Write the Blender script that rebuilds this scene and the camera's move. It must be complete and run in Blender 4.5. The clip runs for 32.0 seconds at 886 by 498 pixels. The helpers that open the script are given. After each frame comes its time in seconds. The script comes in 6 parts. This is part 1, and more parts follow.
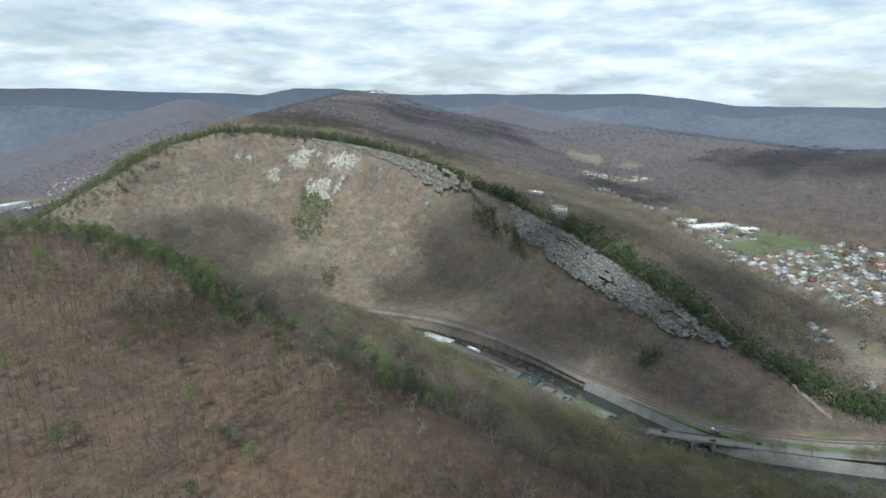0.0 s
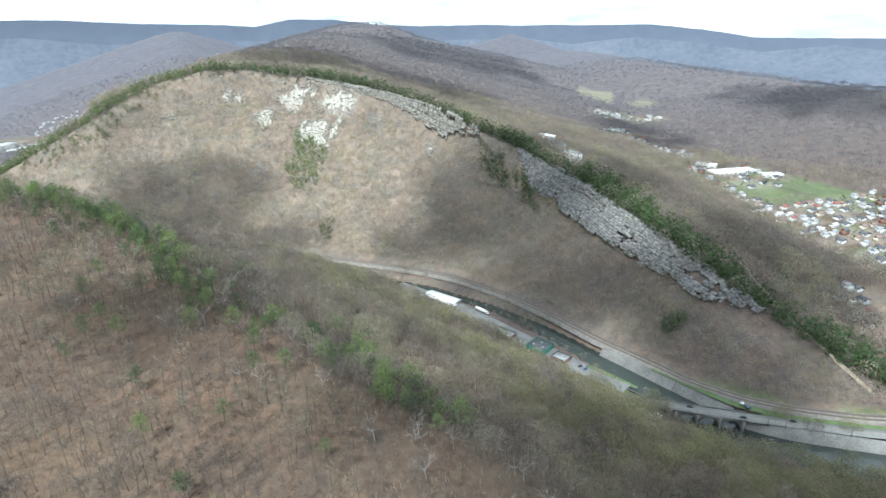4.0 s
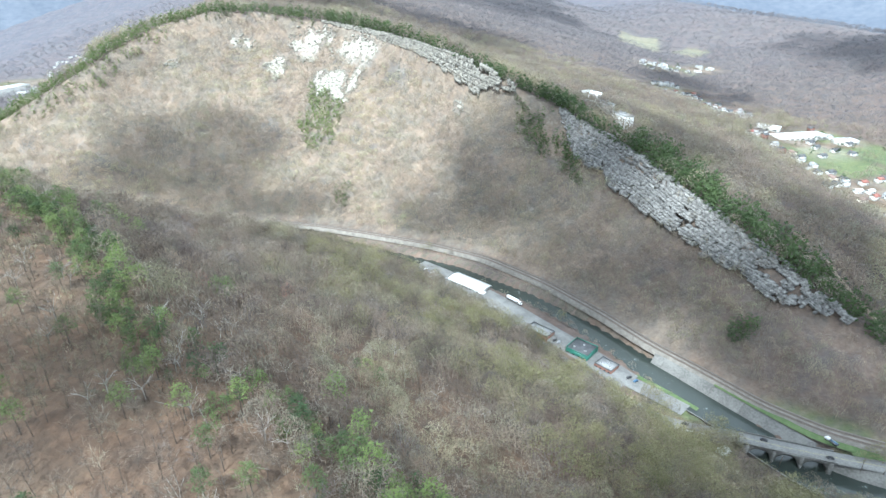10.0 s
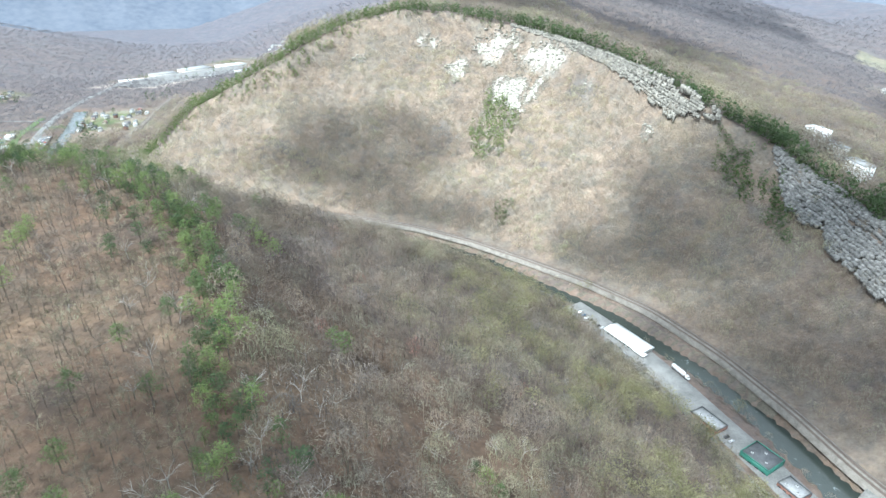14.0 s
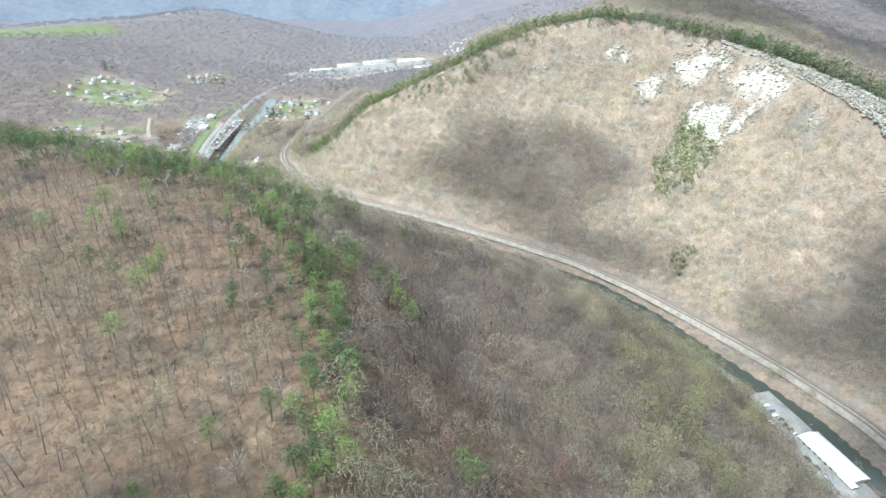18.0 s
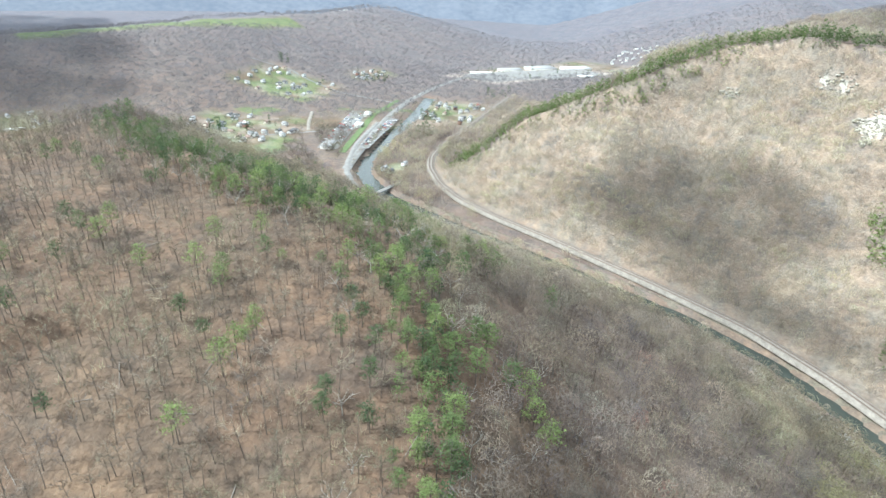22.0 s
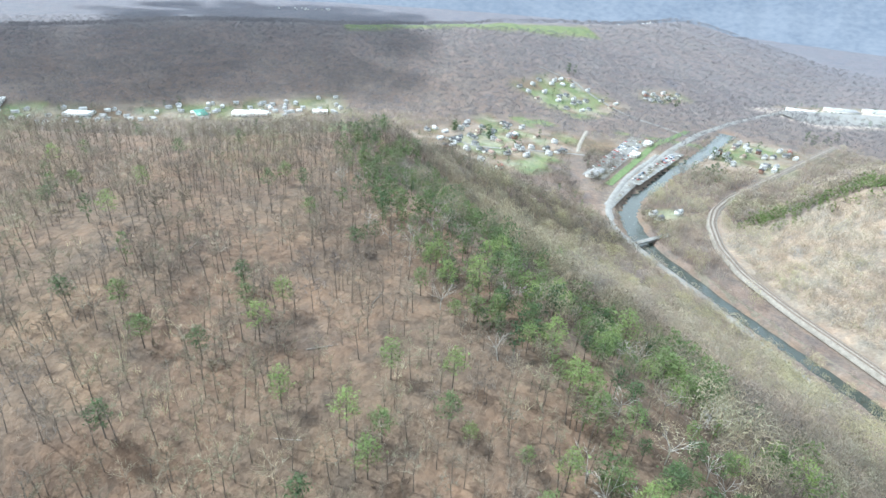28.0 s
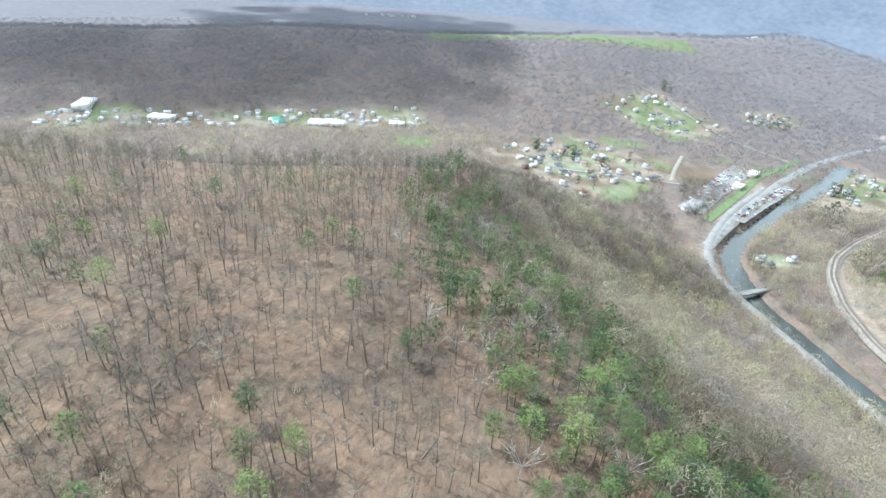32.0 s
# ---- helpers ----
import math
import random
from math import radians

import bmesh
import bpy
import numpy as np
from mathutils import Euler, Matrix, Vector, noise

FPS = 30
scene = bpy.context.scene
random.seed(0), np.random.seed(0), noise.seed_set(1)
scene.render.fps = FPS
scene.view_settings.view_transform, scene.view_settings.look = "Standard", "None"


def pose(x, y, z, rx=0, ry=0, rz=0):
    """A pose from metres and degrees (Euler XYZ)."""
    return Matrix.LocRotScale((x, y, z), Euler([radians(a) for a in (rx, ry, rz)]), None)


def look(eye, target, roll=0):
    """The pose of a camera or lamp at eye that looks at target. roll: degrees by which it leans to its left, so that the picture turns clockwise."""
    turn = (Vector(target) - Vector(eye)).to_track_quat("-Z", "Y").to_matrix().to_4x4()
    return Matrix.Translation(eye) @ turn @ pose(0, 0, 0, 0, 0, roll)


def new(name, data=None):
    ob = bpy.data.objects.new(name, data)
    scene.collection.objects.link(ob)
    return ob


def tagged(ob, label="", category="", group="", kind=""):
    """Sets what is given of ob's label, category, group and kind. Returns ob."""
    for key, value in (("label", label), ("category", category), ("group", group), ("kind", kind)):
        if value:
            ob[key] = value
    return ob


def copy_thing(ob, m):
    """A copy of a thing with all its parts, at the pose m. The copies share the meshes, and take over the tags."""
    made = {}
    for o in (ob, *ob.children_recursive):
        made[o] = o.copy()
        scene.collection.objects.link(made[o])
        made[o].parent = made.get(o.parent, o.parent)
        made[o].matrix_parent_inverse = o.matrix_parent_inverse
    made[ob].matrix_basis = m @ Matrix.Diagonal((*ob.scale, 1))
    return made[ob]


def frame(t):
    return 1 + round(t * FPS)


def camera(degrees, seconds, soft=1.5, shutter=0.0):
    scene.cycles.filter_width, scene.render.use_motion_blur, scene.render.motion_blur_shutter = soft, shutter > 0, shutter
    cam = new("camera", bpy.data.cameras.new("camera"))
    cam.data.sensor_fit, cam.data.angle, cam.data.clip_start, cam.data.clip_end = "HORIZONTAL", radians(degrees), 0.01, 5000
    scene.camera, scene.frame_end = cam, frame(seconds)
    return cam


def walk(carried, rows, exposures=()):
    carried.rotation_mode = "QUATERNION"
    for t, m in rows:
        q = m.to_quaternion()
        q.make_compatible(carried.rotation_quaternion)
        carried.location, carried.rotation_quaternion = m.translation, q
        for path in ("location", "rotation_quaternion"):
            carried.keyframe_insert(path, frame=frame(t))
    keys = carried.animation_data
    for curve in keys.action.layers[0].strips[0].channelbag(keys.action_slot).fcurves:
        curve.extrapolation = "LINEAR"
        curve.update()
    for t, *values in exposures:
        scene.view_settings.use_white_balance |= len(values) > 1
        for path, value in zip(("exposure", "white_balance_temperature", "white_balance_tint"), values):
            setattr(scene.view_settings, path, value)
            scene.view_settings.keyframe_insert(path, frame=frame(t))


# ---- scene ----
cam = camera(74.95, 32.0, 1.45)
PATH = [
    (0, (0.05, -101.69, 287.77), (1.96, -5.03, 262.22), -0.50),
    (0.5, (-0.03, -94.6, 288.59), (1.78, 1.63, 261.45), -0.54),
    (1, (-0.29, -87.68, 289.3), (1.44, 8.11, 260.63), -0.59),
    (1.5, (-0.65, -80.82, 289.86), (1.02, 14.51, 259.71), -0.56),
    (2, (-1.0, -73.94, 290.22), (0.61, 20.92, 258.63), -0.58),
    (2.5, (-1.26, -67.01, 290.43), (0.27, 27.46, 257.66), -0.63),
    (3, (-1.35, -59.9, 290.51), (0.1, 34.2, 256.72), -0.64),
    (3.5, (-1.49, -52.72, 290.56), (-0.11, 41.01, 255.74), -0.69),
    (5.5, (-2.96, -25.69, 290.85), (-1.84, 66.44, 252.0), -0.62),
    (6, (-3.33, -18.78, 291.21), (-2.24, 72.9, 251.29), -0.59),
    (6.5, (-3.67, -11.74, 291.58), (-2.65, 79.46, 250.58), -0.57),
    (7, (-3.96, -4.37, 291.82), (-2.97, 86.36, 249.79), -0.51),
    (7.5, (-4.58, 3.23, 291.91), (-3.54, 93.54, 248.97), -0.50),
    (8, (-5.3, 10.73, 291.85), (-4.22, 100.59, 247.99), -0.44),
    (8.5, (-5.97, 17.97, 291.78), (-4.84, 107.55, 247.33), -0.39),
    (9, (-6.44, 24.9, 291.71), (-5.33, 114.49, 247.3), -0.36),
    (9.5, (-6.38, 32.15, 291.71), (-6.91, 121.76, 247.32), -0.27),
    (10, (-6.23, 39.51, 291.83), (-8.89, 129.09, 247.46), -0.18),
    (10.5, (-6.21, 47.08, 292.13), (-10.48, 136.6, 247.77), -0.15),
    (11, (-6.5, 54.63, 292.65), (-13.01, 143.97, 248.2), -0.07),
    (11.5, (-7.1, 62.11, 293.36), (-16.87, 151.13, 248.88), 0.13),
    (12, (-7.92, 69.25, 294.11), (-22.16, 157.62, 249.51), 0.43),
    (12.5, (-9.0, 76.55, 294.75), (-27.95, 164.01, 250.13), 0.66),
    (13, (-10.51, 83.99, 295.27), (-33.26, 170.5, 250.56), 0.90),
    (13.5, (-12.29, 91.42, 295.78), (-38.13, 177.0, 250.96), 1.07),
    (14, (-14.43, 98.71, 296.35), (-43.35, 183.24, 251.42), 1.21),
    (14.5, (-17.04, 105.97, 297.01), (-49.88, 188.98, 251.95), 1.38),
    (16.5, (-33.05, 133.9, 301.48), (-76.53, 211.49, 255.77), 1.65),
    (17, (-37.58, 140.15, 301.58), (-83.24, 216.45, 255.84), 1.78),
    (17.5, (-42.25, 146.24, 301.49), (-90.57, 220.86, 255.69), 1.94),
    (18, (-47.11, 152.29, 301.3), (-98.59, 224.72, 255.42), 2.11),
    (18.5, (-52.31, 158.22, 301.19), (-106.58, 228.52, 255.23), 2.28),
    (19, (-57.59, 163.91, 301.17), (-114.96, 231.63, 255.09), 2.51),
    (19.5, (-63.0, 169.54, 301.21), (-123.58, 234.28, 254.96), 2.69),
    (20, (-68.68, 175.12, 301.24), (-131.67, 237.37, 254.8), 2.79),
    (20.5, (-74.61, 180.45, 301.2), (-139.23, 240.96, 254.7), 2.88),
    (21, (-80.64, 185.67, 301.12), (-146.45, 244.89, 254.63), 2.96),
    (21.5, (-86.86, 190.63, 301.03), (-153.71, 248.66, 254.51), 2.89),
    (22, (-93.37, 195.51, 300.96), (-161.55, 251.93, 254.39), 2.93),
    (22.5, (-100.03, 200.2, 300.91), (-169.84, 254.51, 254.25), 2.99),
    (23, (-106.83, 204.81, 300.84), (-178.62, 256.36, 254.05), 3.12),
    (23.5, (-113.51, 209.12, 300.74), (-187.63, 257.11, 253.81), 3.25),
    (24, (-120.28, 213.15, 300.67), (-196.48, 257.61, 253.6), 3.37),
    (24.5, (-127.29, 216.8, 300.6), (-205.13, 258.21, 253.4), 3.52),
    (25, (-134.29, 220.19, 300.49), (-213.76, 258.17, 253.13), 3.68),
    (25.5, (-141.47, 223.37, 300.35), (-222.58, 257.43, 252.8), 3.82),
    (27.5, (-169.92, 234.9, 299.62), (-254.88, 257.24, 251.84), 3.80),
    (28, (-177.44, 236.78, 299.39), (-263.12, 256.01, 251.53), 3.83),
    (28.5, (-185.12, 238.34, 299.06), (-271.28, 255.03, 251.13), 3.91),
    (29, (-192.94, 239.57, 298.68), (-279.55, 253.71, 250.74), 3.93),
    (29.5, (-200.68, 240.6, 298.31), (-287.59, 252.99, 250.42), 3.86),
    (30, (-208.41, 241.41, 298.08), (-295.46, 252.74, 250.19), 3.86),
    (30.5, (-216.04, 242.02, 297.92), (-303.22, 252.43, 250.04), 3.90),
    (31, (-223.52, 242.54, 297.74), (-310.92, 251.34, 249.94), 3.87),
    (31.5, (-230.99, 243.02, 297.53), (-318.56, 250.81, 249.88), 3.81),
    (32, (-238.37, 243.29, 297.35), (-326.0, 250.51, 249.72), 3.83),
]
walk(cam, [(t, look(eye, target, roll)) for t, eye, target, roll in PATH],
     exposures=[(0.0, -0.45, 5850, 0), (1.0, -0.25, 5800, 0), (2.5, 0.08, 5750, 0), (5.5, 0.64, 5650, 0), (9.0, 0.87, 5550, 0), (22.0, 0.85, 5850, 0), (28.0, 0.88, 5650, 0), (32.0, 0.88, 5600, 0)])

# ---- sky and sun ----
SUN_TO = Vector((-0.50, -0.87, 0.0)).normalized() * math.cos(radians(54)) + Vector((0, 0, math.sin(radians(54))))
sun = new("sun", bpy.data.lights.new("sun", "SUN"))
sun.data.energy, sun.data.angle, sun.data.color = 5.0, radians(2.2), (1.0, 0.97, 0.925)
sun.matrix_world = look((0, 0, 900), Vector((0, 0, 900)) - SUN_TO)


def build_world():
    w = bpy.data.worlds.new("sky")
    scene.world = w
    w.use_nodes = True
    nt = w.node_tree
    nt.nodes.clear()
    N, L = nt.nodes.new, nt.links.new
    out, bg = N("ShaderNodeOutputWorld"), N("ShaderNodeBackground")
    sky = N("ShaderNodeTexSky")
    sky.sky_type, sky.sun_disc = "NISHITA", False
    sky.sun_elevation, sky.sun_rotation = radians(54), math.atan2(SUN_TO.x, SUN_TO.y)
    sky.air_density, sky.dust_density = 1.0, 1.5
    tc, mp = N("ShaderNodeTexCoord"), N("ShaderNodeMapping")
    mp.inputs["Scale"].default_value = (2.2, 2.2, 9.0)
    no = N("ShaderNodeTexNoise")
    no.inputs["Scale"].default_value, no.inputs["Detail"].default_value = 1.9, 9.0
    no.inputs["Roughness"].default_value = 0.62
    L(tc.outputs["Generated"], mp.inputs["Vector"])
    L(mp.outputs["Vector"], no.inputs["Vector"])
    cover = N("ShaderNodeValToRGB")
    cover.color_ramp.elements[0].color = (0.6, 0.6, 0.6, 1)
    cover.color_ramp.elements[0].position, cover.color_ramp.elements[1].position = 0.42, 0.52
    L(no.outputs["Fac"], cover.inputs["Fac"])
    no2 = N("ShaderNodeTexNoise")
    no2.inputs["Scale"].default_value, no2.inputs["Detail"].default_value = 5.0, 6.0
    L(mp.outputs["Vector"], no2.inputs["Vector"])
    white = N("ShaderNodeValToRGB")
    white.color_ramp.elements[0].position, white.color_ramp.elements[1].position = 0.3, 0.7
    white.color_ramp.elements[0].color, white.color_ramp.elements[1].color = (5.6, 6.3, 7.3, 1), (10.2, 10.2, 10.2, 1)
    L(no2.outputs["Fac"], white.inputs["Fac"])
    mix = N("ShaderNodeMixRGB")
    L(cover.outputs["Color"], mix.inputs["Fac"])
    L(sky.outputs["Color"], mix.inputs["Color1"])
    L(white.outputs["Color"], mix.inputs["Color2"])
    L(mix.outputs["Color"], bg.inputs["Color"])
    bg.inputs["Strength"].default_value = 0.15
    L(bg.outputs["Background"], out.inputs["Surface"])


build_world()


# ---- materials ----
def mat(name, dark, light, scale=0.05, rough=0.9, bump=0.0, bump_scale=1.0, metal=0.0, attr="", spread=0.5, extra=()):
    """Two colours mixed by noise at two sizes, or by a mesh attribute with noise over it. extra: (attribute, colour, colour) laid over."""
    m = bpy.data.materials.new(name)
    m.use_nodes = True
    nt = m.node_tree
    N, L = nt.nodes.new, nt.links.new
    b = nt.nodes["Principled BSDF"]
    b.inputs["Roughness"].default_value, b.inputs["Metallic"].default_value = rough, metal
    geo = N("ShaderNodeNewGeometry")
    n1, n2 = N("ShaderNodeTexNoise"), N("ShaderNodeTexNoise")
    n1.inputs["Scale"].default_value, n1.inputs["Detail"].default_value = scale, 5.0
    n2.inputs["Scale"].default_value, n2.inputs["Detail"].default_value = scale * 9, 3.0
    for n in (n1, n2):
        L(geo.outputs["Position"], n.inputs["Vector"])
    add = N("ShaderNodeMath")
    add.operation = "ADD"
    L(n1.outputs["Fac"], add.inputs[0])
    L(n2.outputs["Fac"], add.inputs[1])
    rng = N("ShaderNodeMapRange")
    rng.inputs["From Min"].default_value, rng.inputs["From Max"].default_value = 1 - spread * 0.5, 1 + spread * 0.5
    L(add.outputs[0], rng.inputs["Value"])
    fac = rng.outputs[0]
    if attr:
        at = N("ShaderNodeAttribute")
        at.attribute_name = attr
        mx = N("ShaderNodeMath")
        mx.operation = "MULTIPLY_ADD"
        mx.inputs[1].default_value, mx.inputs[2].default_value = 0.3, -0.15
        L(fac, mx.inputs[0])
        sm = N("ShaderNodeMath")
        sm.operation, sm.use_clamp = "ADD", True
        L(at.outputs["Fac"], sm.inputs[0])
        L(mx.outputs[0], sm.inputs[1])
        fac = sm.outputs[0]
    mix = N("ShaderNodeMixRGB")
    mix.inputs["Color1"].default_value, mix.inputs["Color2"].default_value = (*dark, 1), (*light, 1)
    L(fac, mix.inputs["Fac"])
    col = mix.outputs["Color"]
    for name2, c1, c2 in extra:
        at = N("ShaderNodeAttribute")
        at.attribute_name = name2
        over, lay = N("ShaderNodeMixRGB"), N("ShaderNodeMixRGB")
        over.inputs["Color1"].default_value, over.inputs["Color2"].default_value = (*c1, 1), (*c2, 1)
        L(rng.outputs[0], over.inputs["Fac"])
        L(at.outputs["Fac"], lay.inputs["Fac"])
        L(col, lay.inputs["Color1"])
        L(over.outputs["Color"], lay.inputs["Color2"])
        col = lay.outputs["Color"]
    L(col, b.inputs["Base Color"])
    if bump:
        n3, bp = N("ShaderNodeTexNoise"), N("ShaderNodeBump")
        n3.inputs["Scale"].default_value, n3.inputs["Detail"].default_value = bump_scale, 4.0
        L(geo.outputs["Position"], n3.inputs["Vector"])
        L(n3.outputs["Fac"], bp.inputs["Height"])
        bp.inputs["Strength"].default_value, bp.inputs["Distance"].default_value = bump, 1.0 / bump_scale
        L(bp.outputs["Normal"], b.inputs["Normal"])
    return m


M_GROUND = mat("leaf_litter", (0.060, 0.044, 0.032), (0.145, 0.107, 0.075), 0.035, 0.95, 0.6, 0.5, spread=0.7,
               # far_woods and haze: the mauve and blue of haze put into base colour
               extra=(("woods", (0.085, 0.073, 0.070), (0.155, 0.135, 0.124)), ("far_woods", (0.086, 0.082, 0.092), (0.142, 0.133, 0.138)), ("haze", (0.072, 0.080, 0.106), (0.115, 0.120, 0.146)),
                      ("grass", (0.066, 0.10, 0.042), (0.125, 0.160, 0.074)),
                      # tan: litter of the north face, painted paler to carry its sunlight
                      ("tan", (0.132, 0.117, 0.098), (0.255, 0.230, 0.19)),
                      ("rock", (0.24, 0.23, 0.21), (0.42, 0.40, 0.37)),
                      ("gravel", (0.25, 0.235, 0.215), (0.40, 0.38, 0.35))))
M_TWIG = mat("bare_twigs", (0.072, 0.062, 0.059), (0.50, 0.467, 0.412), 0.02, 0.9, attr="tone")
M_TRUNK = mat("dark_bark", (0.060, 0.046, 0.037), (0.150, 0.121, 0.097), 0.4, 0.9)
M_PALE = mat("pale_bark", (0.24, 0.222, 0.20), (0.43, 0.405, 0.365), 0.6, 0.85)
M_PINE = mat("pine_needles", (0.048, 0.080, 0.036), (0.180, 0.235, 0.075), 0.06, 0.75, attr="tone")
M_BUD = mat("spring_leaves", (0.120, 0.121, 0.052), (0.37, 0.335, 0.20), 0.06, 0.8, attr="tone")
M_CLIFF = mat("sandstone_cliff", (0.085, 0.081, 0.077), (0.33, 0.317, 0.298), 0.3, 0.9, 0.8, 0.7, spread=0.6)
M_PALEROCK = mat("pale_sandstone", (0.10, 0.094, 0.082), (0.31, 0.289, 0.25), 0.3, 0.9, 0.8, 0.7, spread=0.6)
M_SCREE = mat("pale_scree", (0.25, 0.234, 0.198), (0.44, 0.413, 0.355), 0.2, 0.95, 0.5, 1.2)
M_ASPHALT = mat("worn_asphalt", (0.12, 0.117, 0.113), (0.21, 0.205, 0.195), 0.1, 0.9)
M_LOT = mat("parking_asphalt", (0.115, 0.113, 0.109), (0.215, 0.211, 0.202), 0.12, 0.9)
M_CONCRETE = mat("weathered_concrete", (0.108, 0.104, 0.097), (0.205, 0.198, 0.184), 0.09, 0.9, 0.2, 1.5)
M_BALLAST = mat("rail_ballast", (0.135, 0.121, 0.104), (0.25, 0.226, 0.196), 0.25, 0.95, 0.4, 2.0)
M_RAIL = mat("rail_steel", (0.13, 0.10, 0.085), (0.20, 0.16, 0.13), 0.5, 0.5, metal=0.6)
M_WHITE = mat("white_metal_roof", (0.70, 0.70, 0.69), (0.82, 0.82, 0.81), 0.2, 0.5)
M_WALL = mat("painted_wall", (0.44, 0.43, 0.40), (0.56, 0.545, 0.51), 0.3, 0.8)
M_BRICK = mat("red_brick", (0.15, 0.078, 0.06), (0.25, 0.125, 0.095), 0.6, 0.85)
M_DARKROOF = mat("dark_roofing", (0.055, 0.057, 0.062), (0.12, 0.12, 0.125), 0.3, 0.85)
M_GREENMETAL = mat("green_metal", (0.03, 0.13, 0.10), (0.05, 0.19, 0.14), 0.3, 0.5)
M_GREYROOF = mat("grey_roofing", (0.20, 0.20, 0.20), (0.33, 0.33, 0.33), 0.3, 0.85)
M_PALEROOF = mat("pale_metal_roofing", (0.42, 0.42, 0.42), (0.54, 0.54, 0.535), 0.3, 0.6)
M_BROWNROOF = mat("brown_roofing", (0.16, 0.11, 0.09), (0.25, 0.18, 0.15), 0.3, 0.85)
M_REDROOF = mat("red_roofing", (0.19, 0.075, 0.06), (0.26, 0.11, 0.085), 0.3, 0.8)
M_GLASS = mat("dark_glass", (0.03, 0.035, 0.04), (0.05, 0.055, 0.06), 0.3, 0.15)
M_TYRE = mat("tyre_rubber", (0.015, 0.015, 0.015), (0.03, 0.03, 0.03), 1.0, 0.9)
# Aerial haze put into the base colours of far ridges, hills and woods
M_HAZED_RIDGE = mat("hazed_ridge", (0.060, 0.074, 0.104), (0.094, 0.108, 0.140), 0.0012, 1.0, spread=1.6)
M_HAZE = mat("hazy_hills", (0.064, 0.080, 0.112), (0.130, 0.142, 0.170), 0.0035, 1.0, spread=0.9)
M_HAZED_WOODS = mat("distant_woods", (0.104, 0.098, 0.110), (0.208, 0.194, 0.196), 0.004, 1.0, attr="tone")


def water_material():
    m = bpy.data.materials.new("creek_water")
    m.use_nodes = True
    nt = m.node_tree
    N, L = nt.nodes.new, nt.links.new
    b = nt.nodes["Principled BSDF"]
    b.inputs["Base Color"].default_value = (0.020, 0.034, 0.033, 1)
    b.inputs["Roughness"].default_value = 0.12
    geo, no, bp = N("ShaderNodeNewGeometry"), N("ShaderNodeTexNoise"), N("ShaderNodeBump")
    no.inputs["Scale"].default_value, no.inputs["Detail"].default_value = 0.5, 4.0
    L(geo.outputs["Position"], no.inputs["Vector"])
    L(no.outputs["Fac"], bp.inputs["Height"])
    bp.inputs["Strength"].default_value, bp.inputs["Distance"].default_value = 0.25, 0.6
    L(bp.outputs["Normal"], b.inputs["Normal"])
    # riffles: white water where a slow noise crests
    r1, ramp, mix = N("ShaderNodeTexNoise"), N("ShaderNodeValToRGB"), N("ShaderNodeMixRGB")
    r1.inputs["Scale"].default_value, r1.inputs["Detail"].default_value = 0.16, 8.0
    r1.inputs["Roughness"].default_value = 0.75
    L(geo.outputs["Position"], r1.inputs["Vector"])
    ramp.color_ramp.elements[0].position, ramp.color_ramp.elements[1].position = 0.62, 0.72
    L(r1.outputs["Fac"], ramp.inputs["Fac"])
    L(ramp.outputs["Color"], mix.inputs["Fac"])
    mix.inputs["Color1"].default_value, mix.inputs["Color2"].default_value = (0.034, 0.041, 0.036, 1), (0.34, 0.38, 0.38, 1)
    L(mix.outputs["Color"], b.inputs["Base Color"])
    return m


M_WATER = water_material()


def tint_patches(material, size, tints):
    """Slow patches of other species and litter: multiplies the base colour by tints chosen by noise."""
    nt = material.node_tree
    N, L = nt.nodes.new, nt.links.new
    b = nt.nodes["Principled BSDF"]
    src = b.inputs["Base Color"].links[0].from_socket
    geo, no, ramp, mul = N("ShaderNodeNewGeometry"), N("ShaderNodeTexNoise"), N("ShaderNodeValToRGB"), N("ShaderNodeMixRGB")
    no.inputs["Scale"].default_value, no.inputs["Detail"].default_value, no.inputs["Roughness"].default_value = size, 6.0, 0.65
    L(geo.outputs["Position"], no.inputs["Vector"])
    L(no.outputs["Fac"], ramp.inputs["Fac"])
    e = ramp.color_ramp.elements
    e[0].position, e[1].position = 0.34, 0.66
    e[0].color, e[1].color = (*tints[0], 1), (*tints[-1], 1)
    for k, c in enumerate(tints[1:-1]):
        x = e.new(0.34 + 0.32 * (k + 1) / (len(tints) - 1))
        x.color = (*c, 1)
    mul.blend_type = "MULTIPLY"
    mul.inputs["Fac"].default_value = 1.0
    L(src, mul.inputs["Color1"])
    L(ramp.outputs["Color"], mul.inputs["Color2"])
    L(mul.outputs["Color"], b.inputs["Base Color"])


tint_patches(M_TWIG, 0.011, [(0.76, 0.75, 0.84), (1.03, 0.97, 0.92), (0.84, 0.82, 0.82), (1.0, 1.03, 0.86), (1.10, 1.05, 0.94)])
tint_patches(M_TWIG, 0.045, [(0.74, 0.74, 0.82), (1.0, 0.97, 0.93), (1.08, 0.97, 0.87), (0.96, 1.0, 0.86), (1.24, 1.22, 1.13)])


